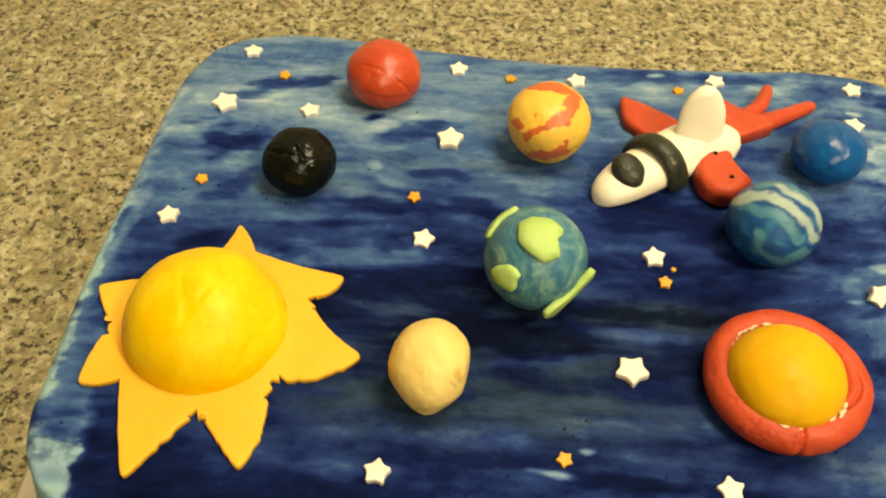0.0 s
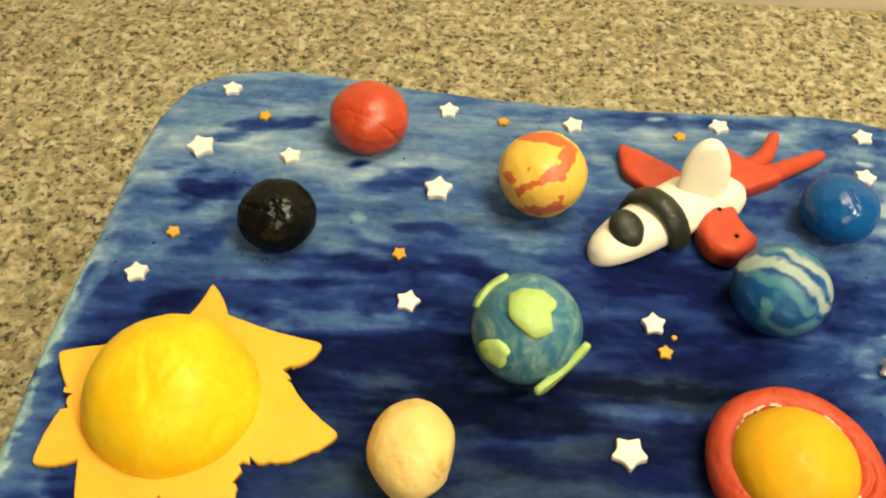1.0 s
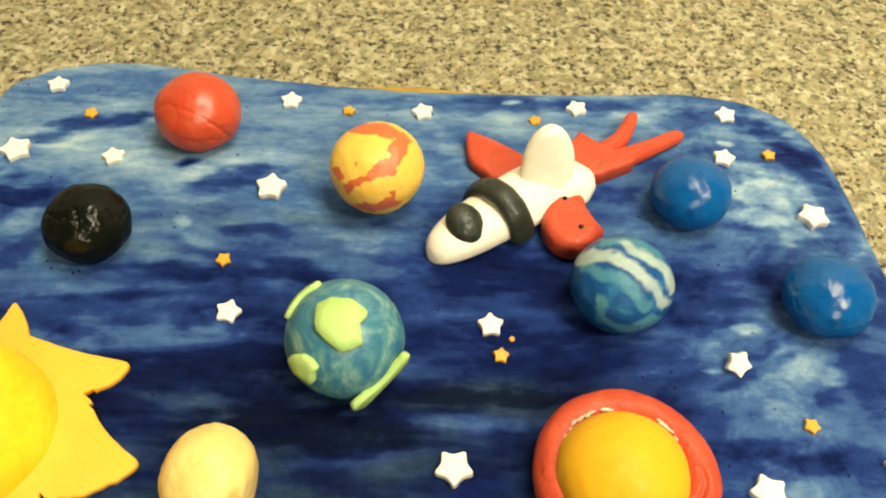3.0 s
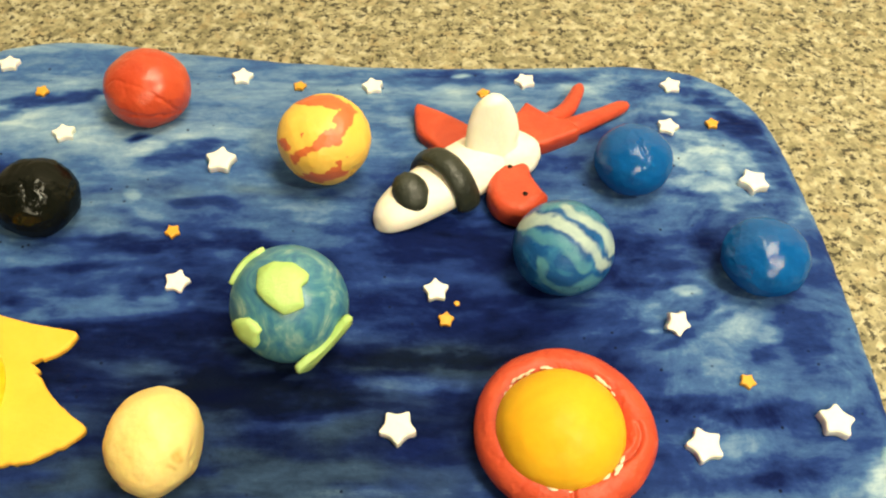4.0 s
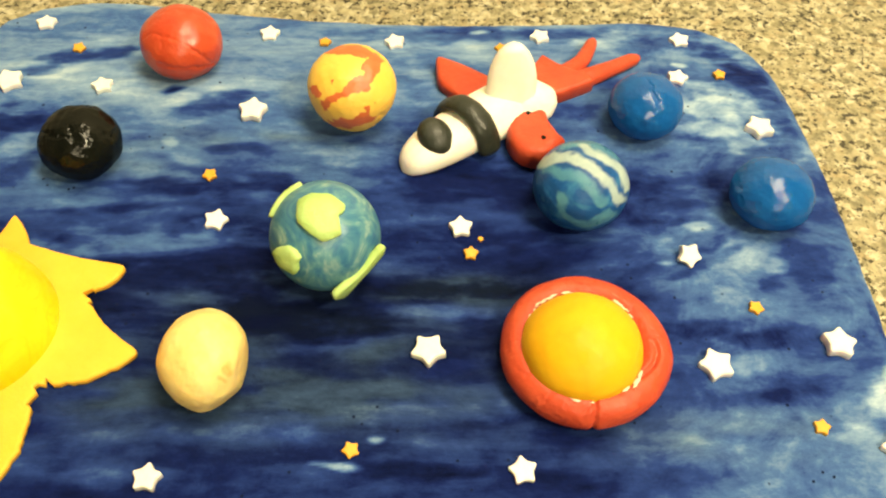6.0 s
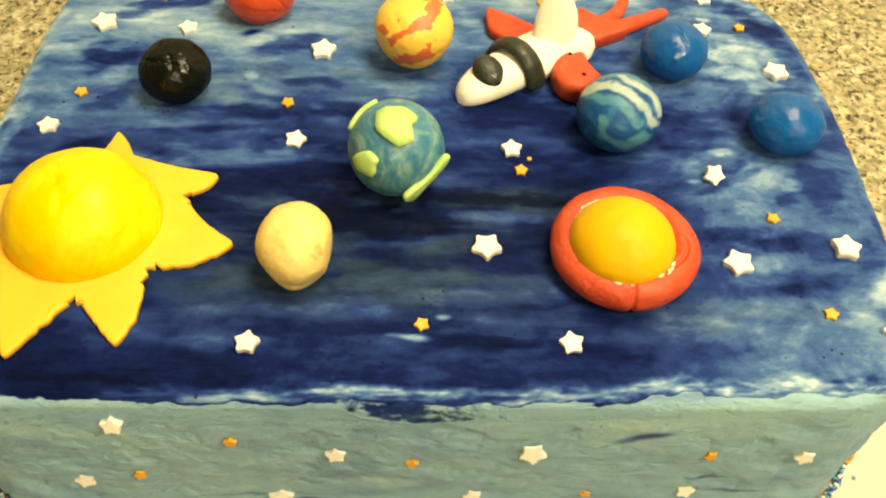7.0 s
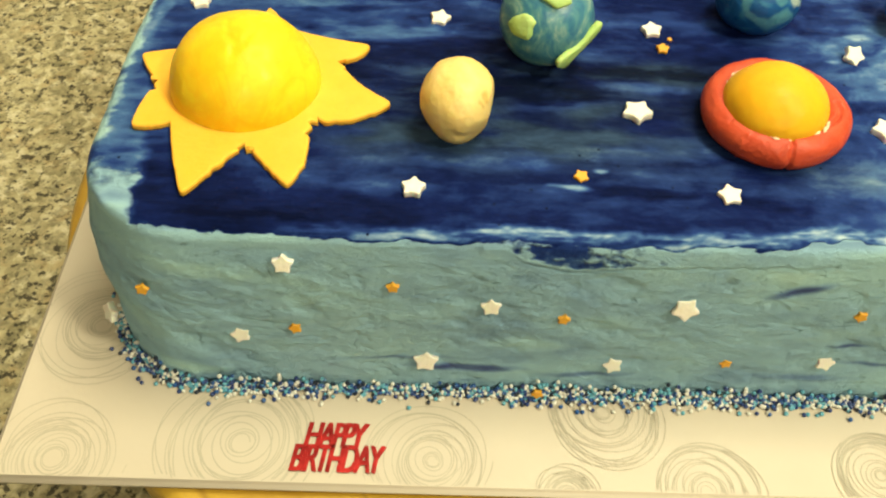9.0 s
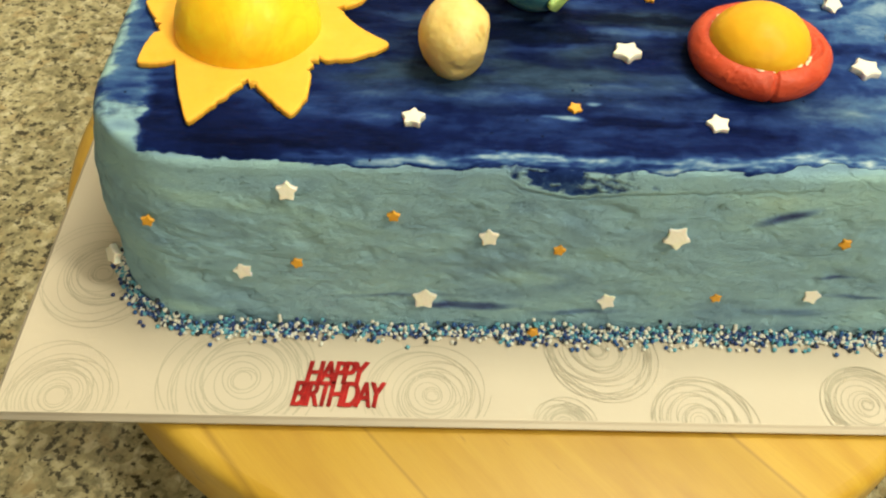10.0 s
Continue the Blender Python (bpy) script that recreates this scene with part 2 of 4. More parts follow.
def wood_material():
    """Golden varnished pine, glued from staves that run aslant under the board."""
    n = Nodes("pine_wood", 0.36)
    turned = n.mapping((1, 1, 1), (0, 0, 0.86))
    ring = n.noise(9, 5, 0.55, n.mapping((0.7, 5.0, 4.0), (0, 0, 0), turned), 0.9)
    fibre = n.noise(120, 5, 0.7, n.mapping((0.5, 9, 6), (0, 0, 0), turned))
    c = n.ramp(ring, (0.28, (0.45, 0.250, 0.024)), (0.5, (0.53, 0.325, 0.035)), (0.72, (0.60, 0.390, 0.054)))
    across = n.mapping((0.012, 1, 0.01), (0, 0, 0), turned)
    stave = n.split(n.voronoi(8.5, out=1, vector=across))[0]
    seam = n.ramp(n.voronoi(8.5, "DISTANCE_TO_EDGE", vector=across), (0.002, 0.5), (0.006, 0.0))
    c = n.mix(1.0, c, n.ramp(stave, (0.0, 0.78), (1.0, 1.08)), "MULTIPLY")
    c = n.mix(seam, c, (0.20, 0.10, 0.02))
    c = n.mix(n.ramp(fibre, (0.35, 0.16), (0.6, 0.0)), c, (0.34, 0.17, 0.035))
    tick = n.ramp(n.noise(46, 3, 0.5, n.mapping((0.8, 5, 3), (0, 0, 0), turned)), (0.70, 0.0), (0.78, 0.7))
    c = n.mix(tick, c, (0.22, 0.095, 0.020))
    knot = n.ramp(n.voronoi(9.0), (0.02, 1.0), (0.060, 0.0))
    c = n.mix(n.math("MULTIPLY", knot, 0.6), c, (0.13, 0.055, 0.018))
    return n.done(c, n.bump(fibre, 0.08, 0.0005), n.ramp(n.noise(40, 3), (0.3, 0.30), (0.7, 0.42)))


def paper_material():
    n = Nodes("glossy_cream_paper", 0.34, Specular_IOR_Level=0.25)
    c = n.mix(n.noise(14, 4), (0.56, 0.50, 0.41), (0.61, 0.545, 0.445))
    smear = n.ramp(n.noise(30, 5, 0.6), (0.6, 0.0), (0.78, 0.25))
    c = n.mix(smear, c, (0.62, 0.63, 0.53))
    return n.done(c, n.bump(n.noise(28, 4), 0.16, 0.002, n.bump(n.noise(420, 3), 0.06, 0.0005)), n.ramp(n.noise(50, 3), (0.3, 0.28), (0.7, 0.42)))


def plain(name, a, b, scale=8.0, rough=0.7, bump=0.1):
    n = Nodes(name, rough)
    return n.done(n.mix(n.noise(scale, 5), a, b), n.bump(n.noise(scale * 20, 4), bump, 0.001))


def sprinkle_material():
    n = Nodes("sugar_pearl", 0.3)
    r = n.island()
    c = n.ramp(r, (0.0, (0.003, 0.008, 0.030)), (0.13, (0.008, 0.030, 0.17)), (0.28, (0.012, 0.085, 0.31)), (0.46, (0.12, 0.40, 0.54)), (0.68, (0.76, 0.75, 0.68)), ease="CONSTANT")
    return n.done(n.mix(n.math("MULTIPLY", n.noise(300, 2), 0.12), c, (0.25, 0.32, 0.36)), n.bump(n.noise(1500, 2), 0.15, 0.0003))


def foil_material():
    n = Nodes("red_metal_foil", 0.34, Metallic=0.6)
    c = n.mix(n.ramp(n.noise(120, 2), (0.4, 0.0), (0.6, 1.0)), (0.62, 0.032, 0.030), (0.34, 0.016, 0.016))
    return n.done(c, n.bump(n.noise(300, 2), 0.2, 0.0006))


GRANITE, ICING, EARTH, MARBLE, JUPITER = granite_material(), icing_material(), earth_material(), marble_planet_material(), jupiter_material()
WOOD, PAPER, PEARL, FOIL = wood_material(), paper_material(), sprinkle_material(), foil_material()
RED = fondant("red_paste", (0.47, 0.048, 0.017), (0.57, 0.080, 0.027), 0.42, 0.12, coat=0.45, shine=0.2, wet=0.07)
FINRED = fondant("red_fin_paste", (0.48, 0.055, 0.022), (0.58, 0.085, 0.034), 0.44, 0.12, shine=0.3)
BLACK = fondant("black_paste", (0.003, 0.004, 0.003), (0.007, 0.008, 0.006), 0.34, 0.0, grain=0.6, coat=0.36, shine=0.0, wet=0.09)
CHARCOAL = fondant("charcoal_paste", (0.012, 0.016, 0.011), (0.030, 0.035, 0.025), 0.40, 0.0, 200, 0.6, shine=0.25, coat=0.25, wet=0.16)
BLUE = fondant("blue_paste", (0.002, 0.070, 0.27), (0.004, 0.105, 0.35), 0.30, 0.0, grain=0.5, coat=0.62, shine=0.0, wet=0.07)
CREAM = fondant("cream_paste", (0.75, 0.54, 0.17), (0.83, 0.64, 0.25), 0.50, 0.3, grain=0.25, marks=(0.50, 0.29, 0.05), lumpy=0.16)
YELLOW = fondant("yellow_paste", (0.72, 0.36, 0.012), (0.80, 0.45, 0.020), 0.45, 0.25, 45, 0.1, lumpy=0.10, shine=0.15)
SUNBALL = fondant("bright_yellow_paste", (0.85, 0.50, 0.008), (0.91, 0.67, 0.026), 0.45, 0.45, 60, 0.08, lumpy=0.08, shine=0.22, swirl=(0.86, 0.47, 0.006))
SUNRAY = fondant("amber_paste", (0.84, 0.44, 0.040), (0.87, 0.49, 0.060), 0.55, 0.25, 60, lumpy=0.12, shine=0.2)
WHITE = fondant("white_paste", (0.85, 0.79, 0.65), (0.90, 0.86, 0.74), 0.5, 0.25, lumpy=0.12)
GREEN = fondant("pale_green_paste", (0.38, 0.58, 0.15), (0.48, 0.68, 0.24), 0.55, 0.15, 70, 0.5)
STAR = fondant("white_sugar", (0.84, 0.80, 0.70), (0.89, 0.86, 0.78), 0.5, 0.2)
AMBER = fondant("orange_sugar", (0.68, 0.32, 0.022), (0.78, 0.41, 0.040), 0.45, 0.1)
FLECK = fondant("pale_sugar_crumb", (0.74, 0.52, 0.36), (0.84, 0.72, 0.56), 0.5, 0.2)
INK = plain("grey_print", (0.40, 0.365, 0.29), (0.54, 0.50, 0.40), 60, 0.6)
INK.node_tree.nodes["Principled BSDF"].inputs["Specular IOR Level"].default_value = 0.1
WALLPAINT = plain("cream_wall_paint", (0.76, 0.70, 0.55), (0.80, 0.74, 0.58))
# dark tan, set to dim what the unseen walls and ceiling reflect
TANPAINT = plain("tan_wall_paint", (0.25, 0.21, 0.15), (0.28, 0.24, 0.17))
FLOORTILE = plain("brown_floor", (0.22, 0.16, 0.10), (0.28, 0.21, 0.14), 3)
CABINET = plain("oak_cabinet_front", (0.30, 0.18, 0.08), (0.36, 0.22, 0.10), 5)


# ---- mesh helpers ----
def mesh_from(name, verts, faces, material, smooth=True):
    me = bpy.data.meshes.new(name)
    me.from_pydata([tuple(v) for v in verts], [], faces)
    me.materials.append(material)
    if smooth:
        me.polygons.foreach_set("use_smooth", [True] * len(me.polygons))
    me.update()
    return me


def part(name, bm, material, parent=None, label="", smooth=True):
    """Links a bmesh (or a ready mesh) as one mesh object under a thing or part."""
    if isinstance(bm, bpy.types.Mesh):
        me = bm
    else:
        me = bpy.data.meshes.new(name)
        bmesh.ops.recalc_face_normals(bm, faces=bm.faces)
        bm.to_mesh(me)
        bm.free()
        me.materials.append(material)
        if smooth:
            me.polygons.foreach_set("use_smooth", [True] * len(me.polygons))
    ob = new(name, me)
    ob.parent = parent
    if label:
        tagged(ob, label)
    return ob


def thing(name, label, category, at=(0, 0, 0), group="", turn=0.0):
    ob = tagged(new(name), label, category, group)
    ob.empty_display_size = 0.01
    ob.matrix_basis = pose(*at, 0, 0, turn)
    return ob


def box(x0, x1, y0, y1, z0, z1, bevel=0.0):
    bm = bmesh.new()
    bmesh.ops.create_cube(bm, size=1)
    for v in bm.verts:
        v.co = ((x0 + x1) / 2 + v.co.x * (x1 - x0), (y0 + y1) / 2 + v.co.y * (y1 - y0), (z0 + z1) / 2 + v.co.z * (z1 - z0))
    if bevel:
        bmesh.ops.bevel(bm, geom=bm.edges[:], offset=bevel, segments=3, affect="EDGES")
    return bm


def fbm(p, octaves=4, seed=0.0):
    return noise.fractal(Vector(p) + Vector((seed, seed * 1.7, -seed)), 1.0, 2.0, octaves)


def rings_mesh(name, rings, material, cap_low=True, cap_high=True):
    """Closed loops of equal length, joined one after another."""
    n = len(rings[0])
    verts = [p for ring in rings for p in ring]
    faces = []
    for k in range(len(rings) - 1):
        for i in range(n):
            j = (i + 1) % n
            faces.append((k * n + i, k * n + j, (k + 1) * n + j, (k + 1) * n + i))
    smooth_count = len(faces)
    for wanted, first, flip in ((cap_low, 0, True), (cap_high, (len(rings) - 1) * n, False)):
        if wanted:
            ring = verts[first:first + n]
            verts.append(tuple(sum(v[k] for v in ring) / n for k in range(3)))
            for i in range(n):
                a, b = first + i, first + (i + 1) % n
                faces.append((b, a, len(verts) - 1) if flip else (a, b, len(verts) - 1))
    me = mesh_from(name, verts, faces, material)
    for p in me.polygons[smooth_count:]:
        p.use_smooth = False
    return me


def inset(points, d):
    """An outline (counter-clockwise) drawn in by d."""
    out, n = [], len(points)
    for i, p in enumerate(points):
        a, b = Vector(points[i - 1]), Vector(points[(i + 1) % n])
        t = (b - a).normalized()
        out.append((p[0] - t.y * d, p[1] + t.x * d))
    return out


def slab(name, points, thick, bevel, material, crown=0.0, z=0.0):
    """A flat piece cut along an outline, with rounded upper and lower edges."""
    rings = []
    for d, h in ((bevel * 0.5, 0.0), (0.0, bevel * 0.5), (0.0, thick - bevel), (bevel * 0.08, thick - bevel * 0.6), (bevel * 0.3, thick - bevel * 0.28), (bevel * 0.62, thick - bevel * 0.07), (bevel, thick)):
        rings.append([(x, y, z + h) for x, y in inset(points, d)])
    cx = sum(p[0] for p in points) / len(points)
    cy = sum(p[1] for p in points) / len(points)
    for k, lift in ((0.7, 0.6), (0.35, 0.9)) if crown else ():
        rings.append([(cx + (x - cx) * k, cy + (y - cy) * k, z + thick + crown * lift) for x, y in inset(points, bevel)])
    return rings_mesh(name, rings, material)


def rounded(corners, steps=6, pull=0.35):
    """A closed outline with softened corners."""
    out, n = [], len(corners)
    for i in range(n):
        p = Vector(corners[i])
        a = p.lerp(Vector(corners[i - 1]), pull)
        b = p.lerp(Vector(corners[(i + 1) % n]), pull)
        for k in range(steps + 1):
            u = k / steps
            q = a * (1 - u) ** 2 + p * 2 * u * (1 - u) + b * u * u
            out.append((q.x, q.y))
    return out


def tube(name, path, radii, material, flat=1.0, segs=20, bottom=None, seed=0, lumps=0.0):
    """A rolled strand along a path of points; flat squeezes its height."""
    rings, n = [], len(path)
    for i in range(n):
        p = Vector(path[i])
        t = (Vector(path[min(i + 1, n - 1)]) - Vector(path[max(i - 1, 0)])).normalized()
        side = t.cross(Vector((0, 0, 1)))
        side = side.normalized() if side.length > 1e-4 else Vector((1, 0, 0))
        up = side.cross(t)
        ring = []
        for k in range(segs):
            a = 2 * math.pi * k / segs
            r = radii[i] * (1 + lumps * fbm((p + side * math.cos(a) * 0.01 + up * math.sin(a) * 0.01) * 160, 3, seed))
            q = p + side * (math.cos(a) * r) + up * (math.sin(a) * r * flat)
            if bottom is not None:
                q.z = max(q.z, bottom)
            ring.append(tuple(q))
        rings.append(ring)
    return rings_mesh(name, rings, material)


def spline(points, count):
    """Catmull-Rom through points of any dimension."""
    pts = [np.array(p, float) for p in points]
    pts = [2 * pts[0] - pts[1]] + pts + [2 * pts[-1] - pts[-2]]
    out, spans = [], len(pts) - 3
    for i in range(count):
        u = i / (count - 1) * spans
        k = min(int(u), spans - 1)
        u -= k
        a, b, c, d = pts[k:k + 4]
        out.append(0.5 * (2 * b + (c - a) * u + (2 * a - 5 * b + 4 * c - d) * u * u + (3 * b - a - 3 * c + d) * u ** 3))
    return out


def ball_bm(rx, ry, rz, seed, lumps=0.02, cut=-0.9, creases=(), taper=0.0, level=6, skirt=0.0, shaves=()):
    """A hand-rolled ball, its base pressed flat at cut (of its radius). creases: (normal, offset, width, depth, middle, reach)."""
    bm = bmesh.new()
    bmesh.ops.create_icosphere(bm, subdivisions=level, radius=1)
    for v in bm.verts:
        d = v.co.normalized()
        r = 1 + lumps * fbm(d * 1.6, 3, seed) + lumps * 0.35 * fbm(d * 6, 3, seed + 5)
        for nx, off, width, depth, mid, reach in creases:
            wob = 0.10 * fbm(d * 3.5, 3, seed + 9) + 0.03 * fbm(d * 14, 2, seed)
            near = math.exp(-((d.dot(Vector(nx).normalized()) - off + wob) / width) ** 2)
            far = (d - Vector(mid).normalized()).length / reach
            r -= depth * near * max(0.0, 1 - far * far)
        for nx, off in shaves:
            nx = Vector(nx).normalized()
            over = d.dot(nx) * r - off
            over = (over + math.sqrt(over * over + 0.006)) / 2
            d, r = (d * r - nx * over * 0.75), 1.0
        z = d.z * r
        w = 1 + taper * z
        if z < 0 and skirt:
            w *= 1 + skirt * (1 / max(0.45, math.hypot(d.x, d.y)) - 1)
        if z < cut:
            z = cut + (z - cut) * 0.06
        v.co = (d.x * r * rx * w, d.y * r * ry * w, z * rz)
    return bm


def ball_marks(me, elevation, yaw, lines, seed, wobble=0.10):
    """Colours kneaded into a ball: lines of (channel, half width, points), drawn on the side that faces elevation and yaw."""
    e, w = radians(elevation), radians(yaw)
    face = Vector((math.cos(e) * math.sin(w), -math.cos(e) * math.cos(w), math.sin(e)))
    right = Vector((math.cos(w), math.sin(w), 0))
    up = face.cross(right)
    size = [max(abs(v.co[k]) for v in me.vertices) for k in range(3)]
    out = []
    for v in me.vertices:
        d = Vector((v.co[k] / size[k] for k in range(3))).normalized()
        wob = Vector((fbm(d * 3.0, 3, seed), fbm(d * 3.0, 3, seed + 4), fbm(d * 3.0, 3, seed + 8)))
        d = (d + wob * wobble).normalized()
        value = [0.0, 0.0, 0.0]
        for channel, half, pts in lines:
            best = 9.0
            for k in range(len(pts) - 1):
                a, b = Vector(pts[k]), Vector(pts[k + 1])
                p = Vector((d.dot(right), d.dot(up)))
                u = max(0.0, min(1.0, (p - a).dot(b - a) / max(1e-6, (b - a).length_squared)))
                best = min(best, (p - a.lerp(b, u)).length)
            if d.dot(face) < 0:
                best += 1.0
            value[channel] = max(value[channel], max(0.0, min(1.0, 0.5 + (half - best) / 0.06)))
        out += [*value, 1.0]
    me.color_attributes.new("marks", "FLOAT_COLOR", "POINT").data.foreach_set("color", out)


def star_outline(r_out, r_in, points=5):
    corners = []
    for i in range(points * 2):
        a = math.pi * i / points + math.pi / 2
        r = r_out if i % 2 == 0 else r_in
        corners.append((r * math.cos(a), r * math.sin(a)))
    return rounded(corners, 4, 0.40)


# ---- the room round the counter ----
def structure(name, bm, material, label, category):
    return tagged(part(name, bm, material, smooth=False), label, category, kind="structure")


structure("counter", box(-1.1, 1.3, -0.42, 0.522, -0.04, 0.0, 0.003), GRANITE, "speckled beige and black granite worktop", "worktop")
structure("cabinet_base", box(-1.1, 1.3, -0.38, 0.50, -0.9, -0.041), CABINET, "plain wooden cabinet front under the worktop", "cabinet")
structure("wall_back", box(-1.5, 1.9, 0.523, 0.60, -0.9, 1.56), WALLPAINT, "cream painted wall behind the worktop", "wall")
# walls, floor and ceiling out of view, added to shape bounced and reflected light
structure("wall_left", box(-1.6, -1.5, -2.3, 0.60, -0.9, 1.56), TANPAINT, "tan wall out of view, added for bounced light", "wall")
structure("wall_right", box(1.9, 2.0, -2.3, 0.60, -0.9, 1.56), TANPAINT, "tan wall out of view, added for bounced light", "wall")
structure("wall_front", box(-1.5, 1.9, -2.4, -2.3, -0.9, 1.56), TANPAINT, "tan wall out of view, added for bounced light", "wall")
structure("floor", box(-1.6, 2.0, -2.4, 0.60, -1.0, -0.901), FLOORTILE, "brown floor out of view, added to close the room", "floor")
structure("ceiling", box(-1.6, 2.0, -2.4, 0.60, 1.561, 1.65), TANPAINT, "tan ceiling out of view, added for bounced light", "ceiling")


# ---- the stand and the cake board ----
def turned_disc(name, radius, z0, z1, bevel, material, parent):
    prof = [(0.0, z0), (radius - bevel, z0)]
    prof += [(radius - bevel + bevel * math.sin(a), z0 + bevel - bevel * math.cos(a)) for a in (0.5, 1.0, 1.57)]
    prof += [(radius - bevel + bevel * math.cos(a), z1 - bevel + bevel * math.sin(a)) for a in (0.0, 0.5, 1.0, 1.57)]
    rings = [[(r * math.cos(2 * math.pi * k / 128), r * math.sin(2 * math.pi * k / 128), z) for k in range(128)] for r, z in prof[1:]]
    return part(name, rings_mesh(name, rings, material), material, parent)


stand = thing("cake_stand", "round pine wood turntable under the cake board", "cake stand", (0.0525, 0.0935, 0))
turned_disc("plate", 0.2160, 0.030, PLATE, 0.006, WOOD, stand)
turned_disc("foot", 0.11, 0.0, 0.0298, 0.004, WOOD, stand)

board = thing("cake_board", "rectangular cake board wrapped in cream paper with grey swirls", "cake board", (0, 0, 0))
BX0, BX1, BY0, BY1 = -0.1535, 0.270, -0.0672, 0.254
panel = part("panel", box(BX0, BX1, BY0, BY1, PLATE + 0.0003, BOARD, 0.0021), PAPER, board, "glossy cream paper wrapping")
for p in panel.data.polygons:
    p.use_smooth = p.area < 0.003


def swirl(cx, cy, radius, seed):
    """A scribbled ring print: one long thin line wound round and round."""
    rnd = random.Random(seed)
    verts, faces = [], []
    turns, steps = 20, 90
    half = 0.00015
    pts = []
    rad, ox, oy, sq, ph = 0.10, 0.0, 0.0, 1.0, 0.0
    marks = [(rnd.uniform(-.16, .16), rnd.uniform(-.16, .16), rnd.uniform(.9, 1.1), rnd.uniform(0, 6)) for _ in range(turns + 1)]
    sizes = sorted([rnd.uniform(0.06, 0.42) for _ in range(7)]) + sorted([rnd.uniform(0.42, 1.0) for _ in range(turns - 6)])
    for i in range(turns * steps):
        u = i / steps
        k, f = int(u), u - int(u)
        a, b = marks[k], marks[k + 1]
        s = sizes[k] * (1 - f) + sizes[min(k + 1, turns)] * f
        ox, oy, sq, ph = (a[j] * (1 - f) + b[j] * f for j in range(4))
        ang = 2 * math.pi * u
        r = s * radius * (1 + (sq - 1) * math.cos(2 * ang + ph))
        pts.append(Vector((cx + ox * radius * s + r * math.cos(ang), cy + oy * radius * s + r * math.sin(ang), 0)))
    last = None
    for i in range(1, len(pts) - 1):
        p = pts[i]
        if not (BX0 + 0.0022 < p.x < BX1 - 0.0022 and BY0 + 0.0022 < p.y < BY1 - 0.0022):
            last = None
            continue
        t = (pts[i + 1] - pts[i - 1]).normalized()
        w = Vector((-t.y, t.x, 0)) * (half + 0.00005 if radius > 0.03 else half) * (0.85 + 0.3 * abs(math.sin(i * 0.021 + seed)))
        lift = BOARD + 0.00004 + 0.00002 * (seed - 11) + i * 0.00000006
        verts += [(p.x + w.x, p.y + w.y, lift), (p.x - w.x, p.y - w.y, lift)]
        now = len(verts) - 2
        if last is not None:
            faces.append((last, last + 1, now + 1, now))
        last = now
    tagged(part("printed_swirl", mesh_from("printed_swirl", verts, faces, INK), INK, board), "thin grey scribbled rings", kind="stuff")


for i, (sx, sy, sr) in enumerate(((-0.062, -0.050, 0.0340), (0.010, -0.055, 0.0230), (-0.130, -0.058, 0.0255), (-0.127, 0.001, 0.0265), (0.111, -0.064, 0.0215), (0.060, -0.067, 0.0130), (0.0755, -0.033, 0.0225), (0.178, -0.056, 0.0200))):
    swirl(sx, sy, sr, 11 + i)


# ---- the cake ----
CX0, CX1, CY0, CY1, CR = -0.1125, 0.2290, -0.0215, 0.2080, 0.038
EDGE = 0.0065


def plan(u, v):
    """Maps the unit square onto the cake's rounded, slightly crooked outline."""
    x, y = CX0 + (CX1 - CX0) * u, CY0 + (CY1 - CY0) * v
    kx = x - (CX0 + CR) if x < CX0 + CR else (x - (CX1 - CR) if x > CX1 - CR else 0.0)
    ky = y - (CY0 + CR) if y < CY0 + CR else (y - (CY1 - CR) if y > CY1 - CR else 0.0)
    if kx and ky:
        a, b = kx / CR, ky / CR
        x += CR * (a * math.sqrt(1 - b * b / 2) - a)
        y += CR * (b * math.sqrt(1 - a * a / 2) - b)
    if v > 0.5:
        f = (v - 0.5) * 2
        y += f * f * (0.011 * math.exp(-((x + 0.058) / 0.055) ** 2) - 0.003 * math.exp(-((x - 0.09) / 0.05) ** 2))
    x += 0.0065 * smooth(0.05, 0.18, y) * max(0.0, 1 - 2 * u) - 0.0060 * smooth(0.10, 0.19, y) * max(0.0, 2 * u - 1)
    y -= 0.0070 * smooth(0.165, 0.225, x) * max(0.0, 2 * v - 1)
    return x, y


def smooth(a, b, x):
    t = min(1.0, max(0.0, (x - a) / (b - a)))
    return t * t * (3 - 2 * t)


# brush strokes, with some painted shade in G: place, half length and half width in mm, slant in degrees, tone in per
# cent
STROKES_A = ((113, 196, 53, 4, 0, 36), (77, 167, 7, 4, -42, 78), (103, 197, 3, 1, 9, 90), (92, 108, 26, 9, -2, 19), (-4, 68, 44, 6, 0, 15), (91, 85, 25, 4, 1, 20), (83, 64, 27, 3, 2, 13), (81, 54, 23, 2, 2, 48), (56, 41, 21, 3, 1, 45), (19, 50, 24, 4, 0, 22), (22, 16, 18, 2, -2, 34), (66, 18, 33, 3, 2, 46), (-18, 19, 21, 4, -15, 25), (-15, 23, 17, 5, -2, 32), (78, 31, 20, 3, 0, 24))
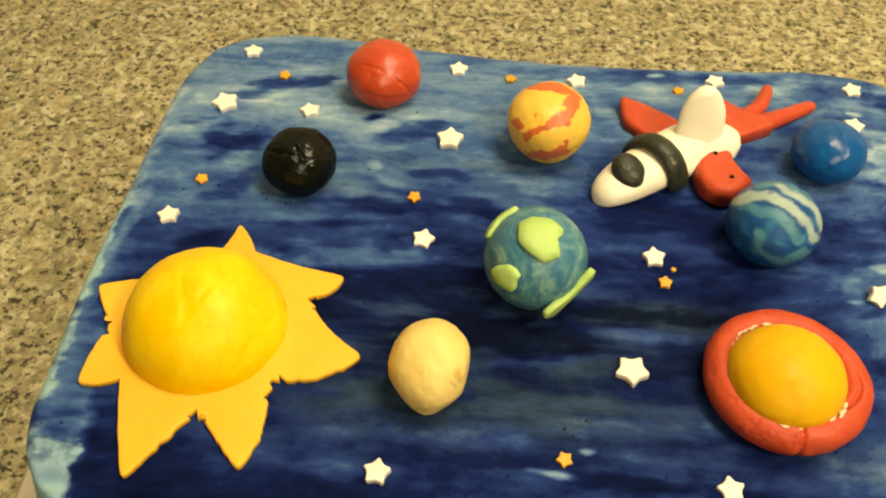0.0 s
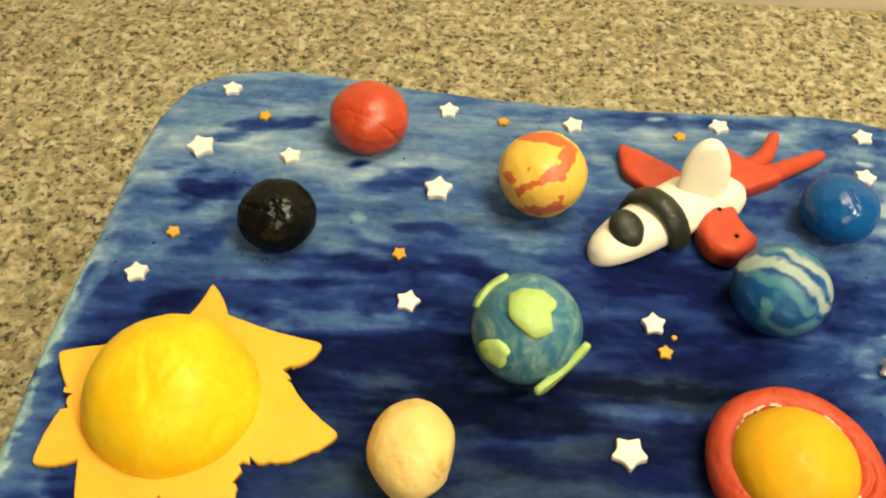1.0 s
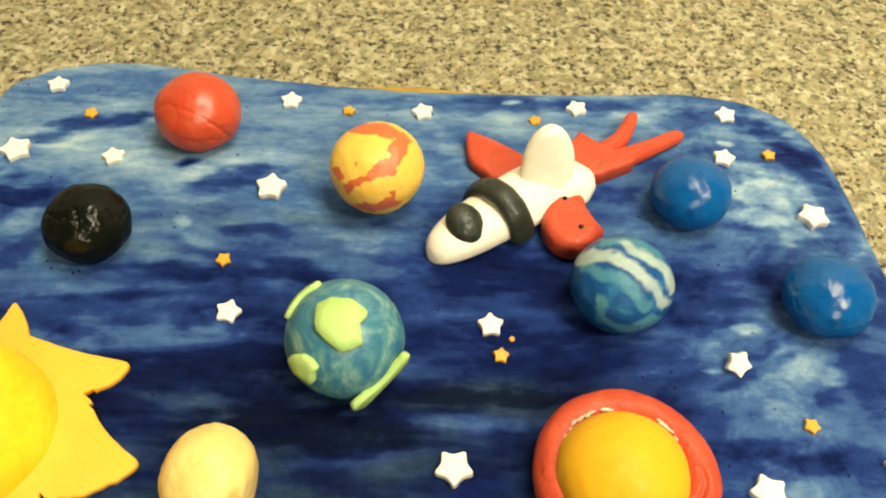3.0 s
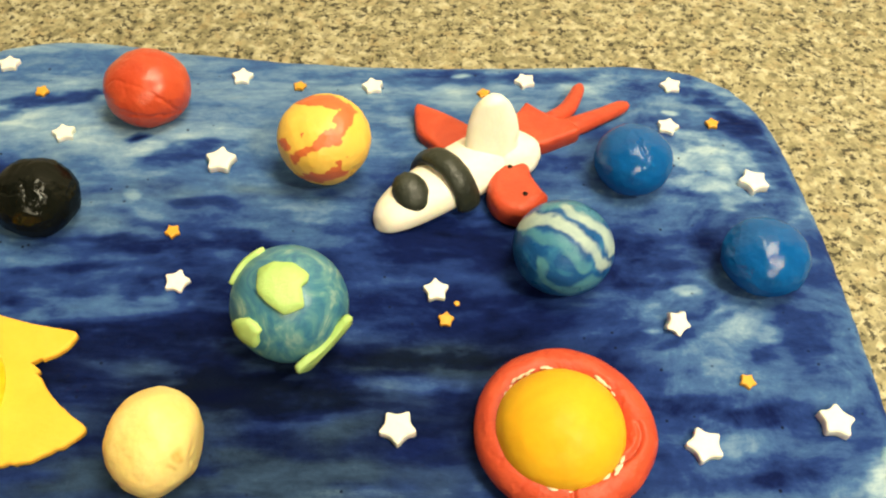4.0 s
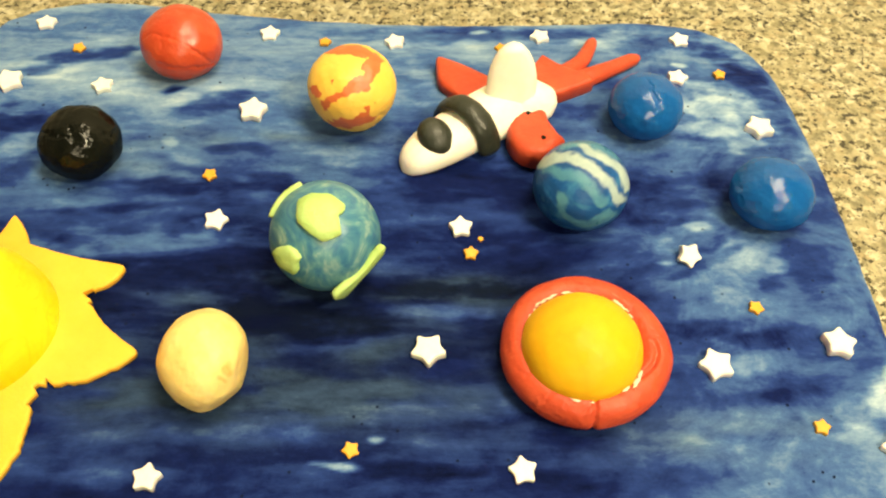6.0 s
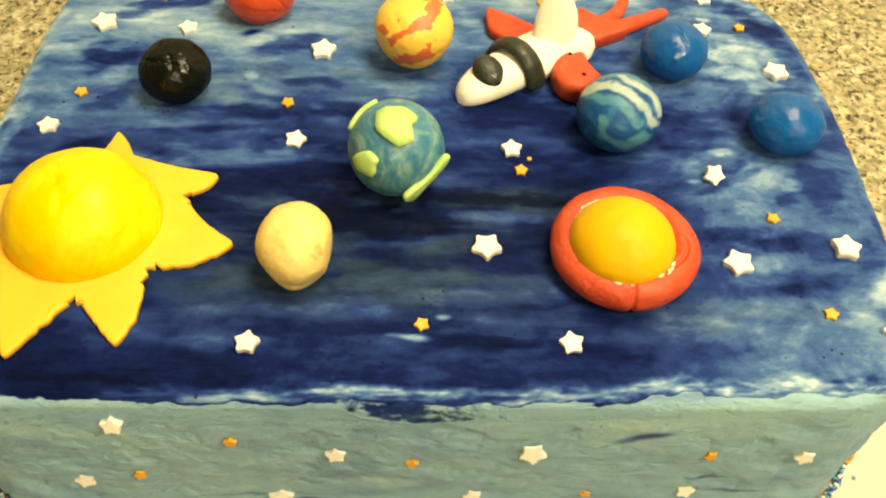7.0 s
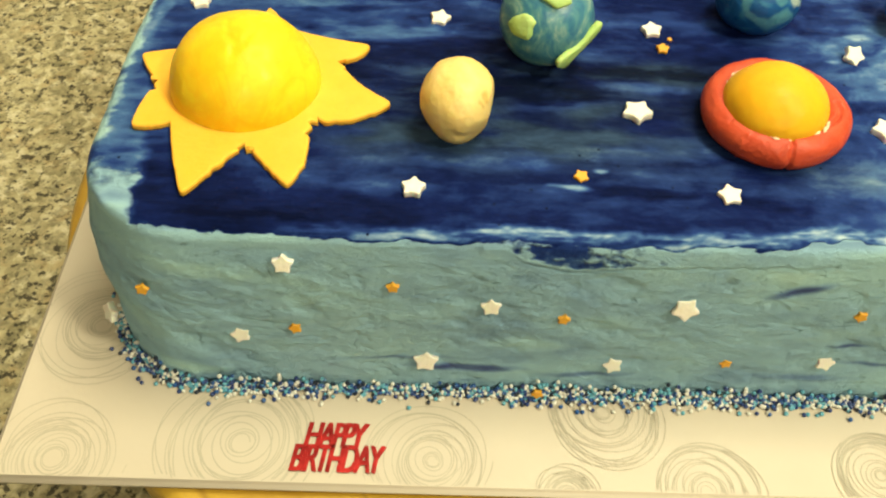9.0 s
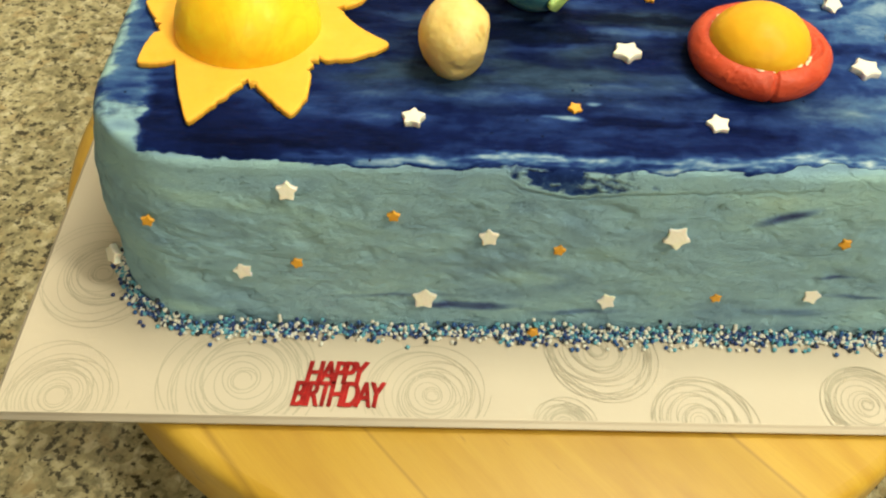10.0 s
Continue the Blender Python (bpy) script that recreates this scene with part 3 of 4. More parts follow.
STROKES_B = ((-94, 8, 14, 7, -43, 12), (-34, -8, 44, 5, 0, 18), (6, 5, 35, 3, 1, 23), (26, 12, 20, 3, -1, 45), (-30, -7, 29, 4, -4, 18), (30, -5, 26, 4, -4, 22), (79, 0, 18, 2, -3, 15), (53, 2, 5, 1, -6, 88), (64, 10, 2, 1, 0, 84), (101, -9, 40, 3, 0, 28), (-68, 196, 29, 7, 14, 62), (-67, 173, 11, 5, 32, 28), (-47, 180, 10, 3, 16, 26), (-54, 168, 12, 4, 13, 72), (-10, 170, 28, 6, -2, 68))
STROKES_C = ((-22, 148, 14, 6, -17, 70), (-1, 149, 14, 4, 18, 28), (26, 168, 16, 4, -2, 62), (17, 184, 22, 5, -20, 66), (50, 178, 5, 2, -18, 22), (-74, 140, 14, 7, 5, 22), (-88, 138, 4, 2, -31, 70), (-100, 155, 30, 2, 77, 62), (-70, 126, 7, 3, 24, 68), (-56, 112, 9, 5, -23, 58), (-70, 111, 12, 4, 29, 28), (-2, 132, 15, 3, 8, 45), (20, 134, 23, 4, 9, 56), (50, 122, 13, 5, -7, 70), (10, 125, 11, 2, 0, 24))
STROKES_D = ((-4, 107, 20, 5, -3, 18), (-42, 102, 17, 3, 9, 50), (-32, 90, 21, 4, 1, 46), (-21, 98, 25, 2, 4, 22), (-18, 82, 32, 5, 1, 68), (-76, 84, 9, 4, 22, 20), (-86, 94, 11, 4, 33, 52), (-102, 92, 16, 2, 81, 66), (11, 72, 34, 6, 4, 10), (32, 104, 13, 5, -29, 16), (-18, 156, 4, 2, 16, 8), (-12, 154, 4, 1, -8, 82), (-14, 128, 3, 2, -31, 80), (-6, 120, 6, 2, -20, 70), (194, 144, 20, 13, -31, 93))
STROKES_E = ((194, 134, 9, 2, 10, 92), (184, 174, 3, 1, -9, 94), (174, 130, 10, 4, -16, 62), (208, 172, 19, 7, -51, 20), (176, 190, 16, 5, 8, 40), (222, 147, 20, 2, -83, 58), (159, 98, 16, 9, -4, 22), (174, 88, 5, 2, 13, 82), (180, 80, 9, 4, 20, 24), (190, 76, 12, 7, 14, 74), (188, 74, 5, 3, 36, 84), (198, 72, 4, 3, -68, 76), (206, 76, 17, 5, -84, 34), (160, 73, 3, 1, 0, 72), (165, 68, 16, 2, 30, 26))
STROKES_F = ((181, 60, 8, 4, 27, 58), (170, 45, 14, 3, -9, 15), (192, 45, 12, 3, 21, 30), (189, 35, 6, 3, 11, 60), (171, 26, 8, 3, -8, 54), (187, 24, 9, 2, 7, 24), (206, 37, 11, 3, 24, 48), (223, 28, 6, 2, -90, 84), (222, 50, 20, 2, -80, 58), (148, 20, 12, 3, -23, 42), (-111, 68, 30, 5, -90, 74), (-110, 18, 26, 6, -90, 88), (140, 153, 12, 3, 10, 55))
# the first two join dark paint and the earth's contact shadow, put into the colour
STROKES_G = ((22, 52, 24, 6, 0, 5), (52, 50, 16, 5, 0, 3), (88, 62, 24, 3, 1, 6), (-38, 57, 14, 4, 0, 10), (194, 6, 10, 4, 20, 64), (180, 34, 8, 3, 15, 62), (219, 22, 8, 4, -90, 82), (208, 8, 7, 5, -28, 70), (163, 4, 10, 3, 9, 50))


def border(x):
    """How far over the front edge the dark top paint reaches."""
    r = 0.0022 * fbm((x * 60, 0, 0), 4, 8.0) + 0.0005 * fbm((x * 260, 0, 0), 4, 2.0)
    return -0.0028 + r + 0.0055 * min(1.0, max(0.0, (x - 0.09) / 0.05)) + 0.0040 * min(1.0, max(0.0, (-0.035 - x) / 0.05))


def coat(x):
    """Lower edge of the thick upper coat, which sags over the front in one place."""
    sag = np.interp(x * 1000, (24, 31, 40, 47, 55, 66, 93, 132, 152), (0.0, -3.0, -7.5, -11.0, -12.3, -10.5, -8.0, -6.5, -3.0)) / 1000
    return -0.0028 + sag + 0.0018 * fbm((x * 90, 0, 0), 4, 31.0) + 0.0006 * fbm((x * 400, 0, 0), 3, 12.0)


def grain(x, y, z, octaves, seed):
    return np.array([noise.fractal(Vector((a, b, c)) + Vector((seed, seed * 1.7, -seed)), 1.0, 2.0, octaves) for a, b, c in zip(x, y, z)])


def top_z(x, y):
    """Height of the iced top, which sags towards the back edge."""
    return TOP - 0.0048 * smooth(0.150, 0.206, y)


def paint(v):
    """Tone, teal and moss of the icing at the points v."""
    x, y, z = v.T
    wob = grain(x * 40, y * 120, z * 60, 3, 2.0)
    fine = grain(x * 90, y * 420, z * 300, 3, 5.0)
    torn = grain(x * 110, y * 170, z * 60, 4, 9.0)
    tone = 0.300 + 0.27 * np.clip((y - 0.080) / 0.07, 0, 1) + 0.24 * np.clip((x - 0.13) / 0.04, 0, 1) * np.clip((0.11 - y) / 0.03, 0, 1) + 0.10 * np.clip((0.03 - x) / 0.05, 0, 1) * np.clip((y - 0.10) / 0.05, 0, 1) + 0.18 * grain(x * 5, y * 30, z * 20, 3, 3.0) + 0.14 * wob
    for group in (STROKES_A, STROKES_B, STROKES_C, STROKES_D, STROKES_E, STROKES_F, STROKES_G):
        for cx, cy, half, wide, slant, value in group:
            c, s = math.cos(radians(slant)), math.sin(radians(slant))
            dx, dy = x * 1000 - cx, y * 1000 - cy
            a, b = (dx * c + dy * s) / (half * 1.15), (dy * c - dx * s) / (wide * 1.25)
            d = np.sqrt(a * a + b * b) + 0.60 * wob + 0.25 * fine + 0.40 * torn
            m = np.clip((1.38 - d) / 1.10, 0, 1)
            m = m * m * (3 - 2 * m) * 0.82
            tone = tone * (1 - m) + (value / 100) * m
    tone = np.where(tone > 0.5, 0.5 + (tone - 0.5) * 0.85, tone)
    edge = np.clip((CX0 + 0.013 - x) / 0.007 + 0.4 * torn, 0, 1) * np.clip((y + 0.005) / 0.02, 0, 1)
    tone = tone + 0.22 * edge * np.clip(0.6 + 0.8 * torn, 0, 1)
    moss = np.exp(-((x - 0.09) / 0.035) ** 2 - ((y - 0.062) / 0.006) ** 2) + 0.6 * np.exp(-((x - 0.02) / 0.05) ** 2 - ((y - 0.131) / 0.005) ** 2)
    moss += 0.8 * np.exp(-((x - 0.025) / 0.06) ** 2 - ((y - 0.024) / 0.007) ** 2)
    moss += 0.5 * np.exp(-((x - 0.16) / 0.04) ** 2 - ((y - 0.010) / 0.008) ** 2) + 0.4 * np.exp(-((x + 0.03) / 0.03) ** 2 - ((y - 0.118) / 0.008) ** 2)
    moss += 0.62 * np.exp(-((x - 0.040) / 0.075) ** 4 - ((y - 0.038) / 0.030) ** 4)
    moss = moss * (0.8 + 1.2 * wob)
    # where the dark top paint ends over the front edge
    q = (y - CY0) - (TOP - z)
    end = np.array([border(a) for a in x]) + 0.0015 * grain(x * 110, y * 230, z * 230, 4, 17.0)
    front = np.clip((0.02 - (y - CY0)) / 0.01, 0, 1)
    lip = front * np.clip((q - end) / 0.0012, 0, 1) * np.clip((end + 0.0082 - q) / 0.003, 0, 1) * np.clip((x + 0.062) / 0.02, 0, 1)
    patchy = np.clip(0.5 + 0.9 * grain(x * 42, q * 190, q * 0, 5, 11.0) + 0.5 * grain(x * 160, q * 520, q * 0, 3, 4.0), 0, 1)
    tone = tone * (1 - lip) + lip * (0.38 + 0.50 * patchy)
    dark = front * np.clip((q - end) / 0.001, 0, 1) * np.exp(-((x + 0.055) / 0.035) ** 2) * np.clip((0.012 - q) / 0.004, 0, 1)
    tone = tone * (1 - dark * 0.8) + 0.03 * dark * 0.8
    teal = front * np.clip((end - q) / 0.0012 + 0.5 + 0.8 * fine, 0, 1)
    # the sagging coat is a torn mixture of both paints
    below = np.array([coat(a) for a in x])
    zone = front * np.clip((end + 0.001 - q) / 0.002, 0, 1) * np.clip((q - below) / 0.0008, 0, 1)
    zone = zone * np.clip((x - 0.026) / 0.012, 0, 1) * np.clip((0.112 - x) / 0.045, 0, 1)
    blend = np.clip(0.45 + 1.1 * grain(x * 85, y * 130, z * 130, 5, 23.0) + 0.5 * grain(x * 260, y * 300, z * 300, 3, 27.0), 0, 1)
    teal = teal * (1 - zone * np.clip(0.86 - 0.66 * blend, 0, 1))
    tone = tone * (1 - zone) + zone * (0.37 + 0.34 * blend)
    rim = front * np.clip(1 - np.abs(q - below - 0.0008) / 0.0009, 0, 1) * np.clip((x - 0.03) / 0.008, 0, 1) * np.clip((0.072 - x) / 0.012, 0, 1)
    corner = np.clip((-0.0965 + 0.006 * np.clip((0.03 - y) / 0.02, 0, 1) - x) / 0.004 + 0.55 * torn + 0.5, 0, 1) * np.clip((0.10 - y) / 0.05, 0, 1)
    tone = tone * (1 - 0.8 * corner) + (0.57 + 0.30 * wob) * 0.8 * corner
    teal = np.maximum(teal, corner * np.clip(0.70 + 0.25 * torn - (y + 0.005) / 0.03, 0, 0.8))
    side = np.clip((CX0 + 0.010 - x) / 0.006, 0, 1)
    teal = np.maximum(teal, side * np.clip(0.55 + 0.8 * wob, 0, 1))
    right = np.clip((x - CX1 + 0.012) / 0.008, 0, 1) * np.clip((0.045 - y) / 0.02, 0, 1)
    teal = np.maximum(teal, right * 0.9)
    low = np.clip((TOP - z - 0.0010) / 0.002, 0, 1)
    body = 0.49 + 0.18 * grain(x * 11, y * 11, z * 26, 4, 14.0) + 0.09 * grain(x * 45, y * 45, z * 70, 4, 6.0) + 0.05 * fine + 0.07 * np.clip((z - 0.128) / 0.025, 0, 1)
    for cx, cz, half, high, slant, value in ((132, 144, 11, 2.2, 24, -0.55), (20, 91, 20, 2, 0, -0.40), (-5, 96, 26, 1.5, 2, -0.25), (66, 88, 16, 1.6, 4, -0.28), (160, 112, 9, 1.2, 3, -0.35), (175, 101, 16, 1.4, -3, -0.3), (150, 91, 20, 2, 0, -0.22), (40, 108, 24, 4, 0, 0.18), (-70, 146, 30, 4, -8, 0.18), (128, 152, 18, 4, 0, 0.16), (-85, 84, 12, 4, 0, 0.3), (-98, 110, 9, 10, 0, 0.1)):
        c, s = math.cos(radians(slant)), math.sin(radians(slant))
        dx, dz = x * 1000 - cx, z * 1000 - cz
        a, b = (dx * c + dz * s) / half, (dz * c - dx * s) / high
        body += value * np.clip(1.3 - np.sqrt(a * a + b * b) - 0.5 * wob, 0, 1)
    t = np.clip(teal * 1.4 - 0.2, 0, 1) * low
    tone = tone * (1 - t) + body * t
    tone = tone + rim * (0.75 - tone) * 0.7
    return np.clip(np.stack([tone, teal, moss, np.ones_like(x)], 1), 0, 1)


def build_cake():
    def steps(length, count, curve=14):
        """Even steps over a side, drawn closer together where it curves down at both ends."""
        bend = [EDGE * (1 - math.sin(0.5 * math.pi * (1 - k / curve))) for k in range(curve)]
        middle = [EDGE + (length - 2 * EDGE) * k / count for k in range(count + 1)]
        return [c / length for c in bend + middle + [length - c for c in reversed(bend)]]

    wide, deep = CX1 - CX0, CY1 - CY0
    us, vs = steps(wide, 490), steps(deep, 280)
    NU, NV = len(us) - 1, len(vs) - 1
    verts = []
    for v in vs:
        for u in us:
            x, y = plan(u, v)
            d = min(u * wide, (1 - u) * wide, v * deep, (1 - v) * deep)
            z = top_z(x, y)
            if d < EDGE:
                s = 1 - d / EDGE
                z -= EDGE * (1 - math.sqrt(max(0.0, 1 - s * s * 0.96)))
            z += 0.0009 * fbm((x * 14, y * 22, 0), 3, 4.0) + 0.0005 * fbm((x * 60, y * 160, 0), 3, 8.0)
            verts.append((x, y, z))
    faces = [(j * (NU + 1) + i, j * (NU + 1) + i + 1, (j + 1) * (NU + 1) + i + 1, (j + 1) * (NU + 1) + i) for j in range(NV) for i in range(NU)]
    upper = len(faces)
    rim = [i for i in range(NU)] + [j * (NU + 1) + NU for j in range(NV)]
    rim += [NV * (NU + 1) + i for i in range(NU, 0, -1)] + [j * (NU + 1) for j in range(NV, 0, -1)]
    n = len(rim)
    normals = []
    for k in range(n):
        a, b = Vector(verts[rim[k - 1]]), Vector(verts[rim[(k + 1) % n]])
        t = b - a
        normals.append(Vector((t.y, -t.x, 0)).normalized())
    rows, last = 150, rim
    for r in range(1, rows + 1):
        now = []
        f = r / rows
        for k in range(n):
            x, y, z = verts[rim[k]]
            nx = normals[k]
            zz = z + (BOARD + 0.0004 - z) * f
            face = smooth(0.3, 0.9, -nx.y)
            out = 0.0030 * math.sin(math.pi * min(1, f * 1.4)) * (1 - 0.6 * face) + 0.003 * f + 0.004 * f * max(0.0, -nx.x)
            fade = min(1.0, f * 6)
            dent = max(0.0, fbm((x * 48 + zz * 20, y * 48, zz * 58), 5, 21.0) - 0.10)
            out -= fade * 0.0018 * dent
            ridge = abs(fbm((x * 16 + zz * 6, y * 16, zz * 150), 3, 12.0))
            out += fade * (0.0007 * fbm((x * 24, y * 24, zz * 26), 3, 3.0) + 0.00055 * fbm((x * 120, y * 120, zz * 130), 4, 6.0) - 0.0005 * math.exp(-(ridge / 0.03) ** 2) * max(0.0, fbm((x * 30, y * 30, zz * 30), 2, 1.0)))
            # the dark coat lies a little proud of the teal one
            depth = (TOP - zz) - (y - CY0) + min(border(x), coat(x))
            out += face * fade * (0.0010 * smooth(0.0003, -0.0006, depth) - 0.0009 * math.exp(-((depth - 0.0007) / 0.0005) ** 2))
            verts.append((x + nx.x * out, y + nx.y * out, zz))
            now.append(len(verts) - 1)
        for k in range(n):
            m = (k + 1) % n
            faces.append((last[k], now[k], now[m], last[m]))
        last = now
    faces.append(tuple(last[::-1]))
    whole = mesh_from("icing", verts, faces, ICING)
    smooth_normals = np.empty(len(verts) * 3)
    whole.vertices.foreach_get("normal", smooth_normals)
    smooth_normals = smooth_normals.reshape(-1, 3)
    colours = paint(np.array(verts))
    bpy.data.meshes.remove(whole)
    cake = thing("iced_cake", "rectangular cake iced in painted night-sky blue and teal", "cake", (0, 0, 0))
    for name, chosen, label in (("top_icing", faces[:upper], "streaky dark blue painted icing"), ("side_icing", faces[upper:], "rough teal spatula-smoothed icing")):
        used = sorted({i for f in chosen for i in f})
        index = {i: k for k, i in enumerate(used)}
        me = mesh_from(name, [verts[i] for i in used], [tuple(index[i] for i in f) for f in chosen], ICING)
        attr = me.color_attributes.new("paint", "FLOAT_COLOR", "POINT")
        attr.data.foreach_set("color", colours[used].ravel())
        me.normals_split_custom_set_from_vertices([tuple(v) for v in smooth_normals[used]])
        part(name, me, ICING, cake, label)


build_cake()


# ---- sugar-paste planets ----
def planet(name, label, at, r, k, material, seed, **more):
    lumps = more.pop("lumps", 0.02)
    cut = more.pop("cut", -0.9)
    ky = more.pop("ky", 1.0)
    turn = more.pop("turn", 0.0)
    ob = part(name, ball_bm(r, r * ky, r * k, seed, lumps, cut, **more), material)
    ob.matrix_basis = pose(at[0], at[1], top_z(*at) - cut * r * k - 0.0006, 0, 0, turn)
    return tagged(ob, label, "cake decoration", "sugar-paste planets on the cake")


planet("red_planet", "cracked glossy red sugar-paste ball on the cake", (-0.0147, 0.1724), 0.0157, 0.85, RED, 1, creases=(((0.6, 0.3, 0.4), 0.3, 0.03, 0.06, (0.7, -0.6, 0.1), 0.8), ((0.2, 0.5, 1), -0.35, 0.03, 0.05, (0.3, -0.9, -0.3), 0.9), ((1, -0.2, 0.3), 0.05, 0.022, 0.04, (0.2, -0.7, 0.7), 0.6), ((0.3, 1, 0.2), -0.45, 0.022, 0.04, (-0.3, -0.6, 0.6), 0.6)))
jupiter = planet("yellow_red_planet", "yellow and red marbled sugar-paste ball on the cake", (0.0529, 0.1420), 0.0160, 0.97, JUPITER, 2, taper=0.14, creases=(((1, 0.1, 0), 0.55, 0.025, 0.05, (0.6, -0.7, -0.4), 0.6),))
planet("black_planet", "black sugar-paste ball with a split skin", (-0.0415, 0.1187), 0.0141, 0.84, BLACK, 3, lumps=0.04, creases=(((1, 0.2, 0), 0.02, 0.035, 0.05, (0.05, -0.45, 0.9), 0.45), ((0.15, 0.75, 0.6), 0.12, 0.028, 0.07, (-0.35, -0.4, 0.85), 0.75)))
planet("blue_planet", "shiny blue sugar-paste ball with a dimple", (0.1617, 0.1381), 0.0138, 0.83, BLUE, 4, creases=(((1, 0.15, 0), -0.02, 0.04, 0.07, (0, -0.3, 1), 0.65),))
marbled = planet("marbled_planet", "shiny blue and white marbled sugar-paste ball", (0.1322, 0.0968), 0.0163, 0.88, MARBLE, 5, lumps=0.01)
planet("deep_blue_planet", "shiny plain blue flattened sugar-paste ball", (0.1990, 0.0958), 0.0143, 0.76, BLUE, 6, lumps=0.03)
cream = planet("cream_planet", "matt cream sugar-paste lump with dents", (0.0147, 0.0293), 0.0132, 1.14, CREAM, 7, ky=1.13, lumps=0.030, cut=-0.82, taper=0.12, shaves=(((1, -0.10, 0.0), 0.84), ((0.6, -0.75, -0.35), 0.86), ((-0.75, -0.6, -0.3), 0.90)), creases=(((0.3, 0.2, 1), -0.35, 0.12, 0.05, (0.2, -0.9, -0.4), 0.8), ((1, 0.2, 0.1), 0.8, 0.08, 0.10, (1, -0.2, 0), 0.6)))

ball_marks(jupiter.data, 48, 0, ((0, 0.10, ((-0.45, 0.88), (0.1, 0.86), (0.5, 0.65))), (0, 0.15, ((0.5, 0.62), (0.42, 0.35), (0.3, 0.1), (0.05, -0.05))), (0, 0.09, ((0.05, -0.12), (-0.3, -0.25), (-0.52, -0.38))), (0, 0.06, ((-0.85, -0.05), (-0.62, -0.16))), (0, 0.06, ((-0.46, 0.12), (-0.45, 0.12))), (0, 0.13, ((-0.5, -0.78), (0.0, -0.82), (0.4, -0.62))), (0, 0.05, ((0.45, -0.3), (0.42, -0.45)))), 3.0, 0.20)
ball_marks(marbled.data, 52, -25.6, ((0, 0.085, ((-0.22, 0.78), (0.17, 0.73), (0.68, 0.60), (0.95, 0.28))), (0, 0.115, ((-0.88, 0.17), (-0.62, 0.42), (-0.26, 0.49), (0.17, 0.42), (0.54, 0.26), (0.86, 0.0))), (1, 0.11, ((-0.77, 0.12), (-0.12, 0.12), (0.32, 0.02), (0.6, -0.2))), (1, 0.09, ((-0.19, -0.34), (-0.04, -0.7), (0.46, -0.78), (0.83, -0.34))), (1, 0.08, ((-0.6, 0.68), (-0.1, 0.92), (0.5, 0.82)))), 5.0, 0.10)

ball_marks(cream.data, 58, 0, ((0, 0.07, ((0.60, -0.02), (0.66, -0.12))), (0, 0.03, ((0.50, -0.22), (0.58, -0.30)))), 2.0, 0.06)

earth = thing("earth_planet", "blue marbled sugar-paste earth with pale green land", "cake decoration", (0.0471, 0.0723, TOP), "sugar-paste planets on the cake")
ER = 0.0175
globe = part("globe", ball_bm(ER, ER, ER, 8, 0.008, -0.96), EARTH, earth)
globe.location.z = ER * 0.96 - 0.0005


def patch(edge, place, thick):
    rings = []
    for k, h in ((0.98, -0.0010), (1.0, 0.0), (1.0, thick * 0.6), (0.95, thick), (0.6, thick * 1.06), (0.25, thick * 1.1)):
        ring = []
        for x, y in edge:
            w = k * (1 + 0.05 * fbm((x * 400, y * 400, 0), 2, thick * 900))
            p = place(x * w, y * w, h)
            ring.append((p.x, p.y, p.z + ER * 0.96 - 0.0005))
        rings.append(ring)
    part("land", rings_mesh("land", rings, GREEN), GREEN, earth, "pale green paste patch")


def land(cx, cy, corners, thick=0.0016):
    """A cut green patch pressed on to the globe's upper front; middle and corners in mm as seen from there."""
    face, right, up = Vector((0, -0.526, 0.85)), Vector((1, 0, 0)), Vector((0, 0.85, 0.526))

    def place(x, y, h):
        x, y = x + cx / 1000, y + cy / 1000
        p = right * x + up * y + face * math.sqrt(max(0.0, ER * ER - x * x - y * y))
        return p.normalized() * (ER + h)
    patch(rounded([(x / 1000, y / 1000) for x, y in corners], 2, 0.20), place, thick)


def strip(direction, corners, spin, curved, thick):
    """A green strip laid against the globe round the way that direction points."""
    d = Vector(direction).normalized()
    right = -d.cross(Vector((0, 0, 1))).normalized()
    up = d.cross(right)
    right, up = right * math.cos(spin) + up * math.sin(spin), up * math.cos(spin) - right * math.sin(spin)

    def place(x, y, h):
        p = d * ER + right * x + up * y
        return p.normalized() * (ER + h) if curved else (p.normalized() * (ER + h)).lerp(p + d * h, 0.85)
    patch(rounded([(x / 1000, y / 1000) for x, y in corners], 2, 0.25), place, thick)


land(0.0, 3.7, ((-6.6, 4.6), (-3.4, 7.0), (0.4, 6.9), (2.9, 7.0), (5.2, 5.2), (7.2, 3.6), (7.0, 1.6), (5.2, 0.2), (6.3, -5.0), (4.2, -6.4), (0.8, -7.4), (-2.8, -4.8), (-6.4, -1.8), (-6.6, 0.5)))
land(-9.7, -8.0, ((-4.4, 2.4), (-3.0, 3.4), (0.5, 3.8), (2.6, 2.4), (4.3, 0.2), (3.2, -1.3), (3.2, -3.2), (2.2, -4.3), (0.0, -3.2), (-2.6, -1.5), (-3.7, 0.2)))
strip((-0.72, 0.44, 0.53), ((-7.8, 0.6), (-6.0, 2.6), (-1.5, 2.4), (3.0, 3.4), (7.4, 3.4), (8.0, -1.5), (4.0, -3.0), (-2.0, -2.6), (-6.5, -2.4)), -0.63, True, 0.0013)
